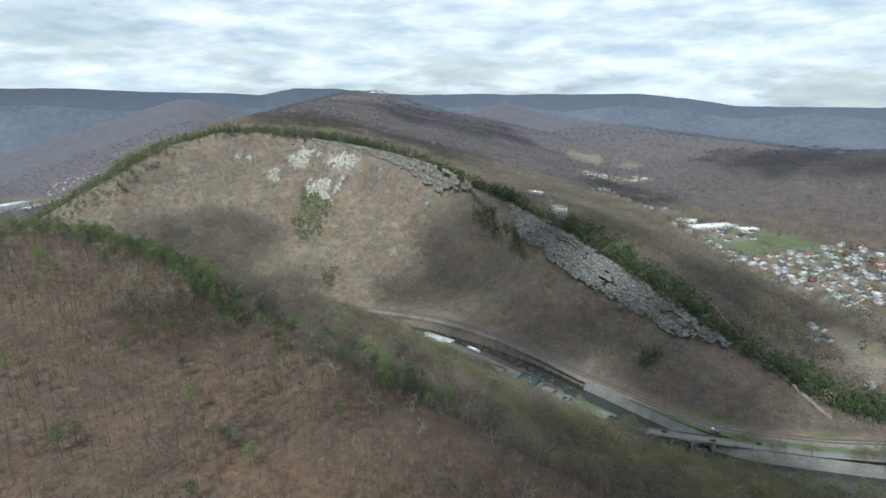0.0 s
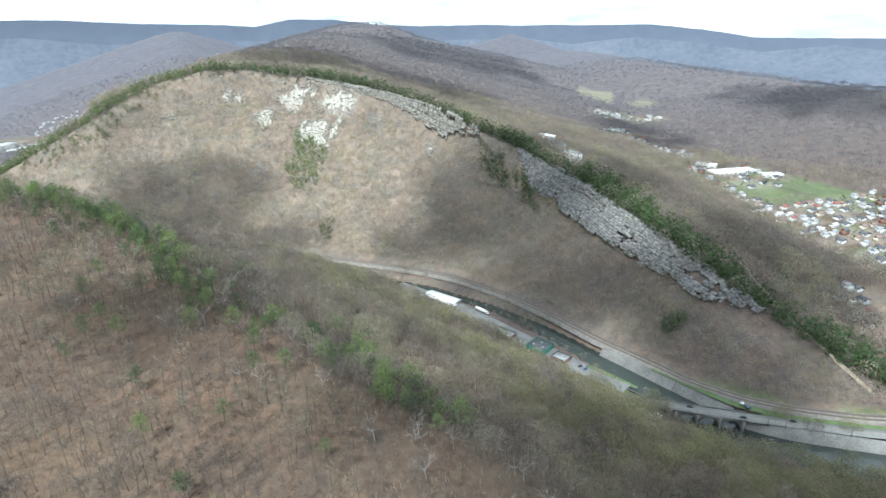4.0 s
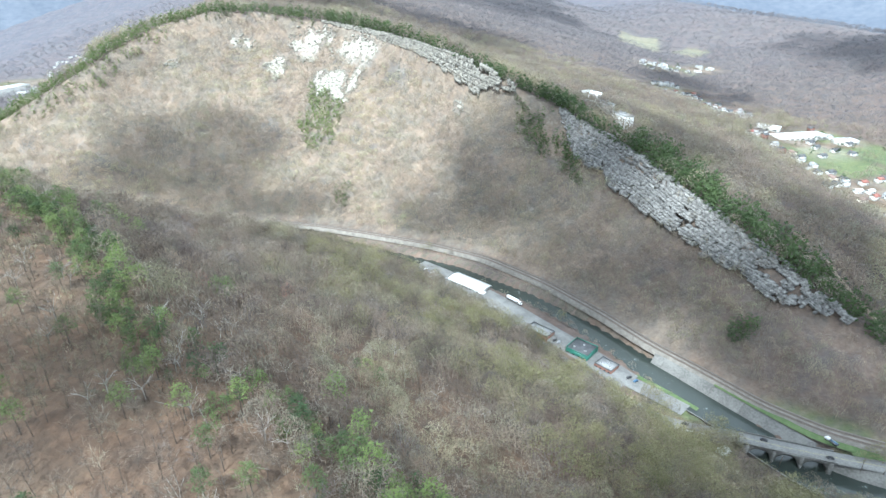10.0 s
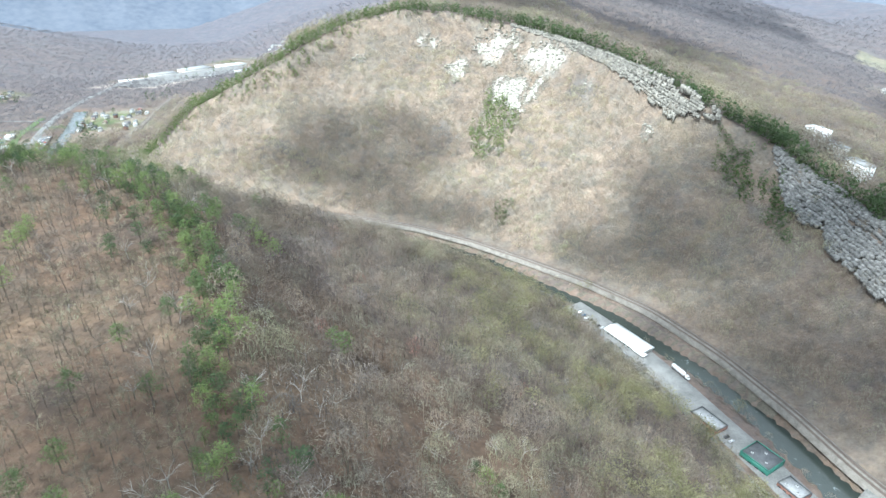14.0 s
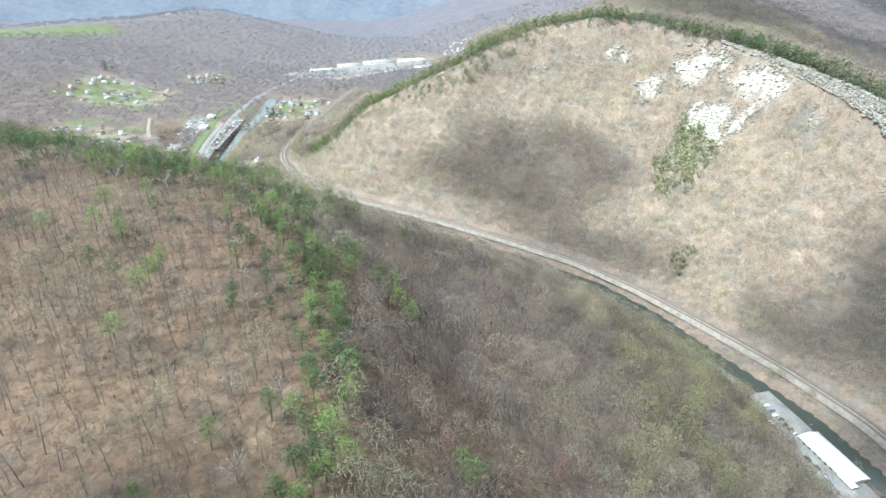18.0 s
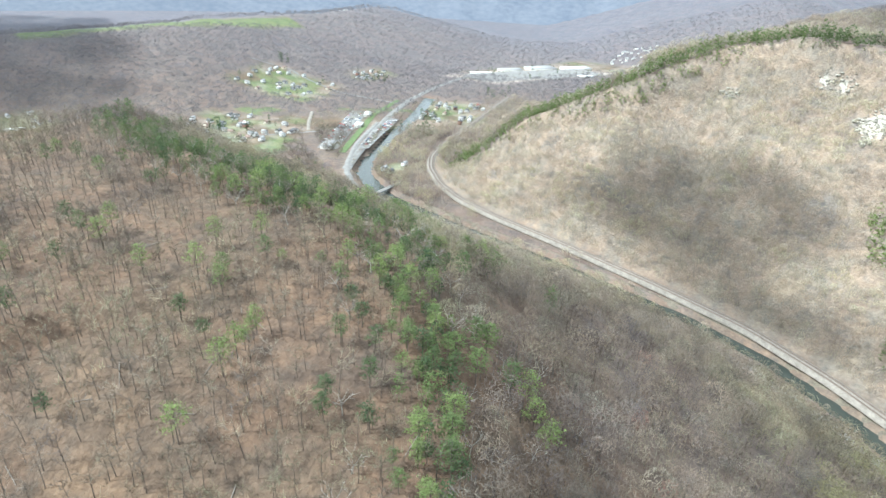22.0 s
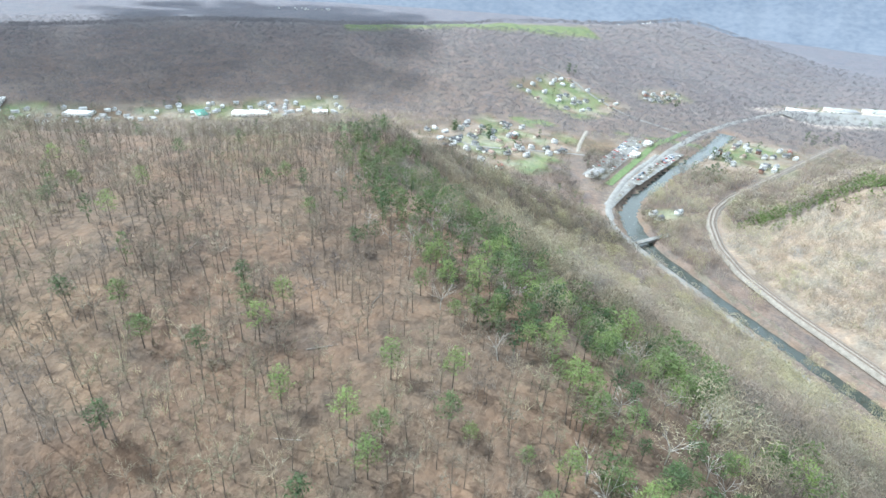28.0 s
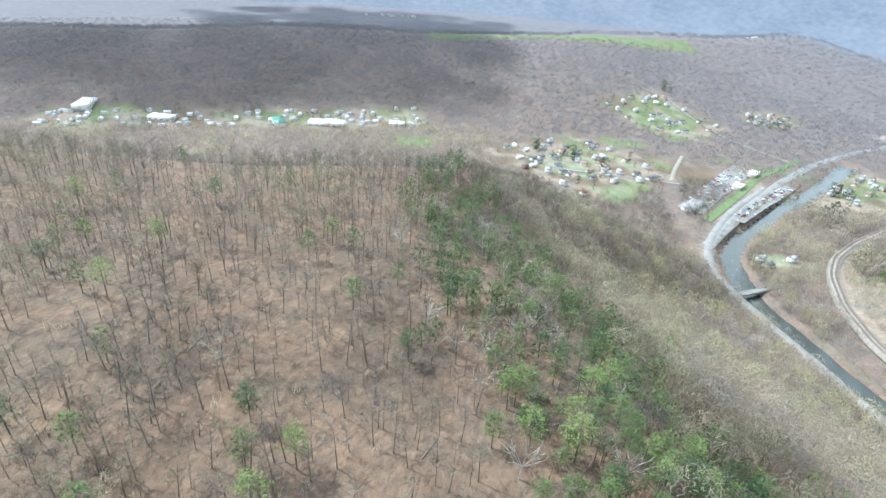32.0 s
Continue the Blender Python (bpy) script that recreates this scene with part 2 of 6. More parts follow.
def let_light_through(material, share):
    """Sprays of twigs and needles pass part of the light on to their far side."""
    nt = material.node_tree
    b = nt.nodes["Principled BSDF"]
    mix, back = nt.nodes.new("ShaderNodeMixShader"), nt.nodes.new("ShaderNodeBsdfTranslucent")
    mix.inputs[0].default_value = share
    nt.links.new(b.inputs["Base Color"].links[0].from_socket, back.inputs["Color"])
    nt.links.new(b.outputs[0], mix.inputs[1])
    nt.links.new(back.outputs[0], mix.inputs[2])
    nt.links.new(mix.outputs[0], nt.nodes["Material Output"].inputs["Surface"])


for soft_matter in (M_TWIG, M_HAZED_WOODS, M_BUD, M_PINE):
    let_light_through(soft_matter, 0.42)
tint_patches(M_GROUND, 0.017, [(0.80, 0.80, 0.86), (1.10, 0.98, 0.92), (0.90, 0.88, 0.88), (1.12, 1.04, 0.96)])
tint_patches(M_GROUND, 0.09, [(0.72, 0.74, 0.76), (1.0, 0.98, 0.97), (0.95, 0.90, 0.86), (1.25, 1.22, 1.18)])


def vary_blocks(material, lo, hi):
    """Each stone a little lighter or darker than the next."""
    nt = material.node_tree
    N, L = nt.nodes.new, nt.links.new
    b = nt.nodes["Principled BSDF"]
    src = b.inputs["Base Color"].links[0].from_socket
    info, geo, add, rng, mul = N("ShaderNodeObjectInfo"), N("ShaderNodeNewGeometry"), N("ShaderNodeMath"), N("ShaderNodeMapRange"), N("ShaderNodeMixRGB")
    add.operation = "ADD"
    L(info.outputs["Random"], add.inputs[0])
    L(geo.outputs["Random Per Island"], add.inputs[1])
    rng.inputs["From Max"].default_value, rng.inputs["To Min"].default_value, rng.inputs["To Max"].default_value = 2.0, lo, hi
    L(add.outputs[0], rng.inputs["Value"])
    mul.blend_type = "MULTIPLY"
    mul.inputs["Fac"].default_value = 1.0
    L(src, mul.inputs["Color1"])
    L(rng.outputs[0], mul.inputs["Color2"])
    L(mul.outputs["Color"], b.inputs["Base Color"])


vary_blocks(M_CLIFF, 0.45, 1.45)
vary_blocks(M_PALEROCK, 0.5, 1.4)
vary_blocks(M_SCREE, 0.7, 1.25)


# ---- helpers for shapes ----
def polyline(pts):
    return np.array(pts, float)


def along(P, X, Y):
    """Distance to a polyline, its height there and the side (positive to the left of its way)."""
    best = np.full(X.shape, 1e18)
    z, side = np.zeros(X.shape), np.zeros(X.shape)
    for a, b in zip(P[:-1], P[1:]):
        dx, dy = b[0] - a[0], b[1] - a[1]
        u = np.clip(((X - a[0]) * dx + (Y - a[1]) * dy) / (dx * dx + dy * dy), 0, 1)
        px, py = X - a[0] - u * dx, Y - a[1] - u * dy
        d = px * px + py * py
        near = d < best
        best = np.where(near, d, best)
        if len(a) > 2:
            z = np.where(near, a[2] + u * (b[2] - a[2]), z)
        side = np.where(near, np.sign(dx * py - dy * px), side)
    return np.sqrt(best), z, side


def smooth(e0, e1, x):
    u = np.clip((x - e0) / (e1 - e0), 0, 1)
    return u * u * (3 - 2 * u)


def smax(a, b, k):
    h = np.clip(0.5 + 0.5 * (a - b) / k, 0, 1)
    return b + (a - b) * h + k * h * (1 - h)


_rng = np.random.RandomState(5)
_perm = _rng.rand(256, 256)


def vnoise(X, Y, size):
    """Smooth value noise, 0 to 1."""
    u, v = X / size, Y / size
    i, j = np.floor(u).astype(int), np.floor(v).astype(int)
    f, g = u - i, v - j
    f, g = f * f * (3 - 2 * f), g * g * (3 - 2 * g)
    p = lambda a, b: _perm[a % 256, b % 256]  # noqa: E731
    return (p(i, j) * (1 - f) + p(i + 1, j) * f) * (1 - g) + (p(i, j + 1) * (1 - f) + p(i + 1, j + 1) * f) * g


# ---- the lie of the land ----
RAIL = polyline([(-1010, 1120), (-900, 930), (-811, 774), (-774, 726), (-735, 695), (-677, 668), (-619, 656), (-550, 659), (-471, 670),
                 (-398, 677), (-336, 682), (-250, 685), (-175, 671), (-104, 648), (-38, 624), (23, 592), (79, 540), (122, 486),
                 (153, 439), (184, 402), (212, 366), (244, 340), (278, 325), (325, 313), (380, 308), (470, 296)])
RIVER = polyline([(-1107, 978), (-1061, 926), (-969, 818), (-913, 740), (-864, 689), (-829, 643), (-783, 608), (-733, 596), (-693, 590),
                  (-640, 600), (-580, 608), (-516, 622), (-440, 640), (-360, 652), (-290, 664), (-220, 664), (-150, 645), (-85, 614),
                  (-10, 580), (62, 524), (104, 478), (133, 438), (152, 408), (172, 377), (195, 338), (222, 306), (262, 284), (330, 262), (470, 240)])
SROAD = polyline([(-990, 765), (-891, 661), (-820, 604), (-782, 580), (-735, 566), (-665, 572), (-591, 588), (-477, 603), (-380, 618), (-300, 630),
                  (-220, 632), (-150, 616), (-75, 588), (-37, 557), (-5, 522), (24, 488), (48, 462), (70, 434), (90, 405), (110, 378),
                  (130, 357), (150, 344)])
N_EDGE = polyline([(-790, 735, 4), (-725, 718, 8), (-690, 738, 30), (-640, 785, 92), (-560, 803, 136), (-500, 822, 168), (-470, 862, 192),
                   (-435, 895, 214), (-370, 912, 228), (-300, 930, 230), (-205, 922, 218), (-110, 858, 208), (-25, 786, 192),
                   (50, 762, 160), (112, 738, 132), (170, 640, 112), (222, 530, 88), (262, 445, 68), (305, 385, 38), (350, 338, 16), (420, 312, 8)])
N_BACK = polyline([(-300, 960, 226), (-335, 1100, 238), (-345, 1337, 246), (-325, 1900, 276), (-290, 2480, 306), (-180, 3050, 240)])
S_EDGE = polyline([(420, -70, 22), (260, 5, 48), (150, 50, 88), (60, 92, 134), (-29, 136, 163), (-95, 190, 174), (-150, 243, 181), (-185, 270, 187), (-236, 300, 194),
                   (-276, 313, 197), (-328, 294, 199), (-400, 272, 202), (-460, 263, 197), (-540, 275, 184), (-640, 405, 100), (-745, 555, 8)])
S_BASE = polyline([(-760, 570), (-591, 588), (-477, 603), (-300, 630), (-220, 632), (-150, 616), (-75, 588), (-5, 522), (48, 462), (90, 405),
                   (130, 357), (165, 325), (200, 292), (250, 258), (340, 235), (500, 210)])
CHANNEL = polyline([(162, 426), (173, 402), (190, 374), (207, 350), (223, 331), (240, 315), (252, 303), (300, 288), (345, 277), (470, 257)])
W_HILL = polyline([(-1500, -900, 74), (-1620, -300, 80), (-1680, 100, 86), (-1700, 500, 94), (-1850, 1000, 84), (-2150, 1500, 70)])
E_HILL = polyline([(700, 3000, 170), (870, 2350, 146), (965, 1875, 134), (1060, 1600, 128), (1130, 1310, 138), (1260, 1000, 140), (1450, 400, 140)])
NE_HILL = polyline([(120, 3450, 170), (425, 3370, 246), (620, 3150, 190), (800, 2900, 160)])
NW_HILL = polyline([(-860, 2000, 60), (-1030, 2450, 165), (-1240, 2960, 284), (-1400, 3200, 190)])


def height(X, Y):
    X, Y = np.asarray(X, float), np.asarray(Y, float)
    west = smooth(-1000, -1900, X + 0.0 * Y) + smooth(1100, 2200, Y) * smooth(-300, -900, X)
    floor = 4 - 46 * np.clip(west, 0, 1) + 40 * smooth(270, 620, X + 0.15 * (Y - 400)) * smooth(230, 430, Y) - 70 * smooth(1900, 3000, np.hypot(X, Y)) * smooth(0, 700, X)
    floor = floor + 1.2 * (vnoise(X, Y, 120) - 0.5)
    # north mountain: a steep face over the railway, a long back behind its edge
    de, ze, se = along(N_EDGE, X, Y)
    db, _, sb = along(RAIL, X, Y)
    db = np.maximum(db - 5.5, 0)
    u = db / (db + de + 1e-6)
    face = 8 + (ze - 8) * (0.88 * u ** 1.06 + 0.12 * smooth(0.88, 0.99, u))
    dm, zm, sm_ = along(N_BACK, X, Y)
    back = zm - np.where(sm_ < 0, 0.225, 0.42) * dm * smooth(0, 260, dm)
    near = smooth(0, 220, de)
    top = (ze - 0.05 * de) * (1 - near) + smax(back, floor, 20) * near
    north = np.where(se > 0, smax(np.minimum(top, 330), floor, 10), face)
    north = np.where((sb > 0) | (se > 0), north, floor)
    h = np.where((se > 0) | (sb > 0), np.maximum(north, floor), floor)
    # south ridge: a flat crest with a slope down to the road
    ds, zs, ss = along(S_EDGE, X, Y)
    dr, _, sr = along(S_BASE, X, Y)
    v = dr / (dr + ds + 1e-6)
    slope = 4 + (zs - 4) * (0.94 * v ** 0.95 + 0.06 * smooth(0.75, 1.0, v))
    crest = zs - 0.015 * ds - 0.30 * np.maximum(ds - 260, 0) - 0.55 * np.maximum(-528 - X, 0) * smooth(330, 250, Y)
    south = np.where(ss > 0, crest, np.where(sr < 0, slope, -60))
    h = np.where((ss > 0) | ((sr < 0) & (X > -790)), smax(south, floor, 8), h)
    # further hills
    for P, a in ((W_HILL, 0.24), (E_HILL, 0.19), (NE_HILL, 0.30), (NW_HILL, 0.30)):
        d, z, _ = along(P, X, Y)
        h = smax(h, z - a * (np.sqrt(d * d + 55.0 ** 2) - 55), 25)
    rough = smooth(6, 40, h - floor)
    h = h + rough * (7 * (vnoise(X, Y, 90) - 0.5) + 3.5 * (vnoise(X + 50, Y, 34) - 0.5) + 16 * smooth(900, 2000, np.hypot(X, Y - 500)) * (vnoise(X, Y + 9, 310) - 0.5))
    # the bed of the creek
    dv, _, _ = along(RIVER, X, Y)
    wide = np.maximum(smooth(70, 165, X), 0.75 * smooth(-660, -730, X))
    dc = along(CHANNEL, X, Y)[0]
    h = np.where(dc < 10, np.minimum(h, 0.5 + 0.7 * np.maximum(dc - 5, 0)), h)
    k = (1 - smooth(6.0 + 3 * wide, 12.5 + 6.5 * wide, dv)) * smooth(-1300, -1100, X)
    return np.where(k > 0.5, np.minimum(h - 7.0 * k, 2.5 - 5.0 * k), h - 7.0 * k)


def ground_at(x, y):
    return float(height(np.array([x]), np.array([y]))[0])


def mesh_from(name, V, F, material, tone=None, smooth_faces=False):
    """A mesh from arrays of vertices and of triangles or quads."""
    me = bpy.data.meshes.new(name)
    n = F.shape[1]
    me.vertices.add(len(V))
    me.vertices.foreach_set("co", np.ascontiguousarray(V, np.float32).ravel())
    me.loops.add(F.size)
    me.loops.foreach_set("vertex_index", np.ascontiguousarray(F, np.int32).ravel())
    me.polygons.add(len(F))
    me.polygons.foreach_set("loop_start", np.arange(0, F.size, n, dtype=np.int32))
    me.polygons.foreach_set("loop_total", np.full(len(F), n, np.int32))
    if smooth_faces:
        me.polygons.foreach_set("use_smooth", np.ones(len(F), bool))
    me.update(calc_edges=True)
    if tone is not None:
        for key, values in tone.items():
            me.attributes.new(key, "FLOAT", "POINT").data.foreach_set("value", np.ascontiguousarray(values, np.float32))
    me.materials.append(material)
    return me


def in_box(X, Y, cx, cy, sx, sy, turn, soft=6.0):
    """1 inside a turned rectangle, falling to 0 over the soft rim."""
    c, s = math.cos(radians(turn)), math.sin(radians(turn))
    u, v = (X - cx) * c + (Y - cy) * s, -(X - cx) * s + (Y - cy) * c
    return (1 - smooth(sx / 2 - soft, sx / 2 + soft, np.abs(u))) * (1 - smooth(sy / 2 - soft, sy / 2 + soft, np.abs(v)))


SCREE = [[(-215, 858), (-206, 866), (-189, 862), (-173, 863), (-160, 847), (-162, 832), (-150, 810), (-160, 802), (-168, 810), (-179, 826), (-201, 839)],
         [(-164, 820), (-157, 839), (-148, 853), (-141, 860), (-134, 854), (-143, 833), (-153, 818)], [(-248, 905), (-238, 912), (-216, 913), (-188, 903), (-184, 894), (-207, 902), (-215, 888), (-230, 892)],
         [(-186, 886), (-166, 882), (-137, 868), (-130, 860), (-111, 846), (-127, 850), (-168, 870)], [(-280, 885), (-268, 899), (-256, 893), (-253, 876), (-267, 868)],
         [(-336, 901), (-307, 913), (-300, 905), (-326, 896)], [(-84, 818), (-74, 815), (-73, 805), (-80, 806)], [(-9, 758), (-2, 756), (-8, 742), (-14, 746)], [(-420, 868), (-404, 878), (-400, 866)]]


def inside(poly, X, Y):
    """Distance to the rim of a polygon, positive inside it."""
    d, odd = np.full(X.shape, 1e9), np.zeros(X.shape, bool)
    for (ax, ay), (bx, by) in zip(poly, poly[1:] + poly[:1]):
        dx, dy = bx - ax, by - ay
        u = np.clip(((X - ax) * dx + (Y - ay) * dy) / (dx * dx + dy * dy), 0, 1)
        d = np.minimum(d, np.hypot(X - ax - u * dx, Y - ay - u * dy))
        if dy:
            odd ^= ((ay > Y) != (by > Y)) & (X < dx * (Y - ay) / dy + ax)
    return np.where(odd, d, -d)


def scree_mask(X, Y):
    """Bare pale stone on the upper north face: above 0 where it lies."""
    m = np.full(X.shape, -99.0)
    near = (X > -440) & (X < 20) & (Y > 720) & (Y < 935)
    x, y = X[near], Y[near]
    best = np.full(x.shape, -99.0)
    for poly in SCREE:
        best = np.maximum(best, inside(poly, x, y))
    m[near] = best + 10 * (vnoise(x, y, 11) - 0.68) + 6.5 * (vnoise(x, y, 4.2) - 0.5)
    return m


LAWNS = [(505, 815, 85, 120, 20), (600, 815, 80, 150, 20), (560, 940, 60, 60, 20), (-950, 545, 60, 90, 20), (-1070, 520, 110, 150, 30), (-1190, 620, 70, 60, 20),
         (-1340, 752, 150, 150, 30), (-1250, 740, 60, 50, 20), (-770, 655, 30, 40, 10), (-1060, 830, 190, 18, 54), (-980, 950, 90, 110, 40), (-1735, 640, 80, 700, 8),
         (-1250, 20, 30, 200, 8), (-1230, -250, 60, 70, 8), (-1150, 260, 60, 60, 0), (150, 372, 14, 50, 38), (240, 352, 10, 70, 60), (300, 322, 10, 110, 82)]
TOWNS = [(590, 640, 260, 250, 20), (440, 1130, 90, 210, 18), (448, 790, 36, 230, 12), (510, 1465, 240, 80, 28), (440, 420, 60, 150, 10), (530, 900, 150, 130, 20), (-1070, 510, 230, 225, 30), (-1345, 755, 210, 180, 30), (-1395, 1005, 70, 130, 20), (-970, 930, 130, 190, 40),
         (-1300, 1600, 230, 620, 6), (-1225, -40, 90, 640, 8), (-1000, 730, 330, 70, 52), (-765, 655, 40, 60, 20), (-2300, 1200, 300, 300, 0)]


def masks(X, Y):
    grass = np.zeros(X.shape)
    for b in LAWNS:
        grass = np.maximum(grass, in_box(X, Y, *b) * smooth(0.22, 0.42, vnoise(X, Y, 27) + 0.5 * (b[0] > 450) + 0.4 * (b[0] < -1700)))
    town = np.zeros(X.shape)
    for b in TOWNS:
        town = np.maximum(town, in_box(X, Y, *b, soft=25))
    mall = in_box(X, Y, -1270, 1480, 210, 560, 6, 15)
    grass = np.maximum(grass, (1 - mall) * town * (0.1 + 0.65 * smooth(0.5, 0.75, vnoise(X, Y, 38))))
    field = np.maximum(in_box(X, Y, 512, 1830, 110, 250, -16), in_box(X, Y, 620, 1700, 60, 90, 20))
    grass = np.maximum(grass, 0.7 * field)
    dr, _, _ = along(RAIL, X, Y)
    ds, _, _ = along(SROAD, X, Y)
    dv, _, _ = along(RIVER, X, Y)
    gravel = np.maximum(0.3 * (1 - smooth(4, 8, dr)), 0.4 * (1 - smooth(4, 8, ds)))
    gravel = np.maximum(gravel, 0.15 * (1 - smooth(10, 20, dv)))
    wide = np.maximum(smooth(70, 165, X), 0.75 * smooth(-660, -730, X))
    gravel = np.maximum.reduce([gravel, 0.85 * mall, 0.35 * field])
    gravel = np.maximum(gravel, 0.35 * town * smooth(0.4, 0.6, vnoise(X + 40, Y, 21)))
    clear = np.maximum.reduce([grass, town, field, 1 - smooth(5.5, 8, dr), 1 - smooth(5 + 3 * smooth(-80, -40, X), 7.5 + 3.5 * smooth(-80, -40, X), ds), 1 - smooth(10 + 5 * wide, 12.5 + 6.5 * wide, dv)])
    return grass, town, gravel, clear


def build_ground():
    n = 440
    u = np.linspace(-1, 1, n)
    k = 3.25
    gx = -220 + 4850 * np.sinh(k * u) / math.sinh(k)
    gy = 480 + 4550 * np.sinh(k * u) / math.sinh(k)
    X, Y = np.meshgrid(gx, gy)
    Z = height(X, Y)
    i = np.arange(n * n).reshape(n, n)
    F = np.stack([i[:-1, :-1], i[:-1, 1:], i[1:, 1:], i[1:, :-1]], -1).reshape(-1, 4)
    grass, town, gravel, clear = masks(X, Y)
    se = along(N_EDGE, X, Y)[2]
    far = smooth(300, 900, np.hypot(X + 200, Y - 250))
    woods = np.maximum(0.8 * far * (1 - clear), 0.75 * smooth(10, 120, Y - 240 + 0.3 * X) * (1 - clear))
    # Sunlight put into the colour: paler ground on the lit face, fading east
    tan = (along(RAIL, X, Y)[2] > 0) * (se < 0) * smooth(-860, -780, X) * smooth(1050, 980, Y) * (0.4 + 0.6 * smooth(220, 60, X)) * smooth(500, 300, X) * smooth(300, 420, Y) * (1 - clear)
    # far_woods and haze weigh in the haze tint by distance
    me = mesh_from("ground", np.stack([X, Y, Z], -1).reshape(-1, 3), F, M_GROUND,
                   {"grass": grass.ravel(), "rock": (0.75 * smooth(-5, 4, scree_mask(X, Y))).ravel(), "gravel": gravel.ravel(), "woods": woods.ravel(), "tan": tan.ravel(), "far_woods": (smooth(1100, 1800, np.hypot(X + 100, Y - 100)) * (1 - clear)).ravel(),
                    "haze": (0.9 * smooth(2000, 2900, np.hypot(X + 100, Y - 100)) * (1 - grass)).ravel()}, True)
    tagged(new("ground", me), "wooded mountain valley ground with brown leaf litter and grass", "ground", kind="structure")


build_ground()


def ribbon(name, P, offsets, material, lift=0.0, heights=None, step=8.0, label="", category="", kind="structure", z=None):
    """A strip along a polyline; offsets are across it, heights over its base line."""
    P3 = np.asarray(P, float)
    P = P3[:, :2]
    d = np.r_[0, np.cumsum(np.hypot(*np.diff(P, axis=0).T))]
    s = np.linspace(0, d[-1], max(2, int(d[-1] / step)))
    C = np.stack([np.interp(s, d, P[:, 0]), np.interp(s, d, P[:, 1])], 1)
    for _ in range(3):
        C[1:-1] = (C[:-2] + 2 * C[1:-1] + C[2:]) / 4
    T = np.gradient(C, axis=0)
    T /= np.linalg.norm(T, axis=1)[:, None]
    Nn = np.stack([-T[:, 1], T[:, 0]], 1)
    base = height(C[:, 0], C[:, 1]) if z is None else np.full(len(C), float(z))
    if P3.shape[1] == 3:
        base = np.interp(s, d, P3[:, 2])
    heights = heights or [0] * len(offsets)
    V = np.concatenate([np.c_[C + Nn * o, base + lift + hh] for o, hh in zip(offsets, heights)])
    m, k = len(C), len(offsets)
    i = np.arange(m * k).reshape(k, m)
    F = np.stack([i[:-1, :-1], i[1:, :-1], i[1:, 1:], i[:-1, 1:]], -1).reshape(-1, 4)[:, ::-1]
    me = mesh_from(name, V, F, material)
    ob = new(name, me)
    return tagged(ob, label, category, kind=kind) if label else ob


ribbon("water", RIVER, (-21, 0, 21), M_WATER, z=-0.4, label="dark green creek with white riffles", category="water")
M_BANK = mat("creek_bank_scrub", (0.072, 0.062, 0.048), (0.175, 0.152, 0.118), 0.12, 0.95, 0.8, 0.8, spread=0.6)
REACH = RIVER[(RIVER[:, 0] > -660) & (RIVER[:, 0] < 110)]
ribbon("bank_north", REACH, (8.4, 9.6, 11.5, 15.5), M_BANK, 0.0, (-0.6, 0.5, 2.6, 4.9), 5.0, "steep brown scrubby bank on the creek's north side", "creek bank", z=-0.4)
ribbon("bank_south", REACH, (-15.5, -11.5, -9.6, -8.4), M_BANK, 0.0, (4.6, 2.4, 0.4, -0.6), 5.0, "low brown bank on the creek's south side", "creek bank", z=-0.4)
ribbon("road", SROAD, (-5.6, -3.6, 3.6, 5.6), M_ASPHALT, 0.8, (-2.5, 0, 0, -2.5), label="grey two-lane asphalt road beside the creek", category="road")


def far_ridge(name, radius, profile, drop, seed, label, material=M_HAZED_RIDGE):
    """A long ridge against the sky, all round; profile: bearing and rise in degrees as seen from the crest."""
    az = np.linspace(-180, 180, 721)
    p = np.array(profile, float)
    el = np.interp(az, p[:, 0], p[:, 1], period=360)
    el = el + 0.22 * (vnoise(az * 3 + 2 * seed, az * 0, 31) - 0.5) + 0.10 * (vnoise(az * 3 + seed, az * 0, 9) - 0.5) + 0.05 * (vnoise(az * 3 + seed, az * 0, 2.5) - 0.5)
    rows = []
    for k in range(9):
        f = k / 8
        r = radius - 620 * (1 - f) ** 1.3
        top = 290 + radius * np.tan(np.radians(el))
        rough = 26 * np.sin(np.pi * f) * (vnoise(az * 9 + k * 3 + seed, az * 0 + k, 7) - 0.5)
        z = -drop + (top + drop) * f ** 1.1 + rough
        a = np.radians(az)
        rows.append(np.stack([np.sin(a) * r, np.cos(a) * r, z], 1))
    V = np.concatenate(rows)
    m = len(az)
    i = np.arange(m * 9).reshape(9, m)
    F = np.stack([i[:-1, :-1], i[:-1, 1:], i[1:, 1:], i[1:, :-1]], -1).reshape(-1, 4)
    tagged(new(name, mesh_from(name, V, F, material, None, True)), label, "hills", kind="structure")


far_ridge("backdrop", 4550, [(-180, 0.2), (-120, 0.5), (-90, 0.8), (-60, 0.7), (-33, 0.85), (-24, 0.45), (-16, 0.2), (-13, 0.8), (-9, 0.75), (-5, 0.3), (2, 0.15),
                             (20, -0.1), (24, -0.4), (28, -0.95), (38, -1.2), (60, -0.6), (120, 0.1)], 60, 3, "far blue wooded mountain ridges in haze")
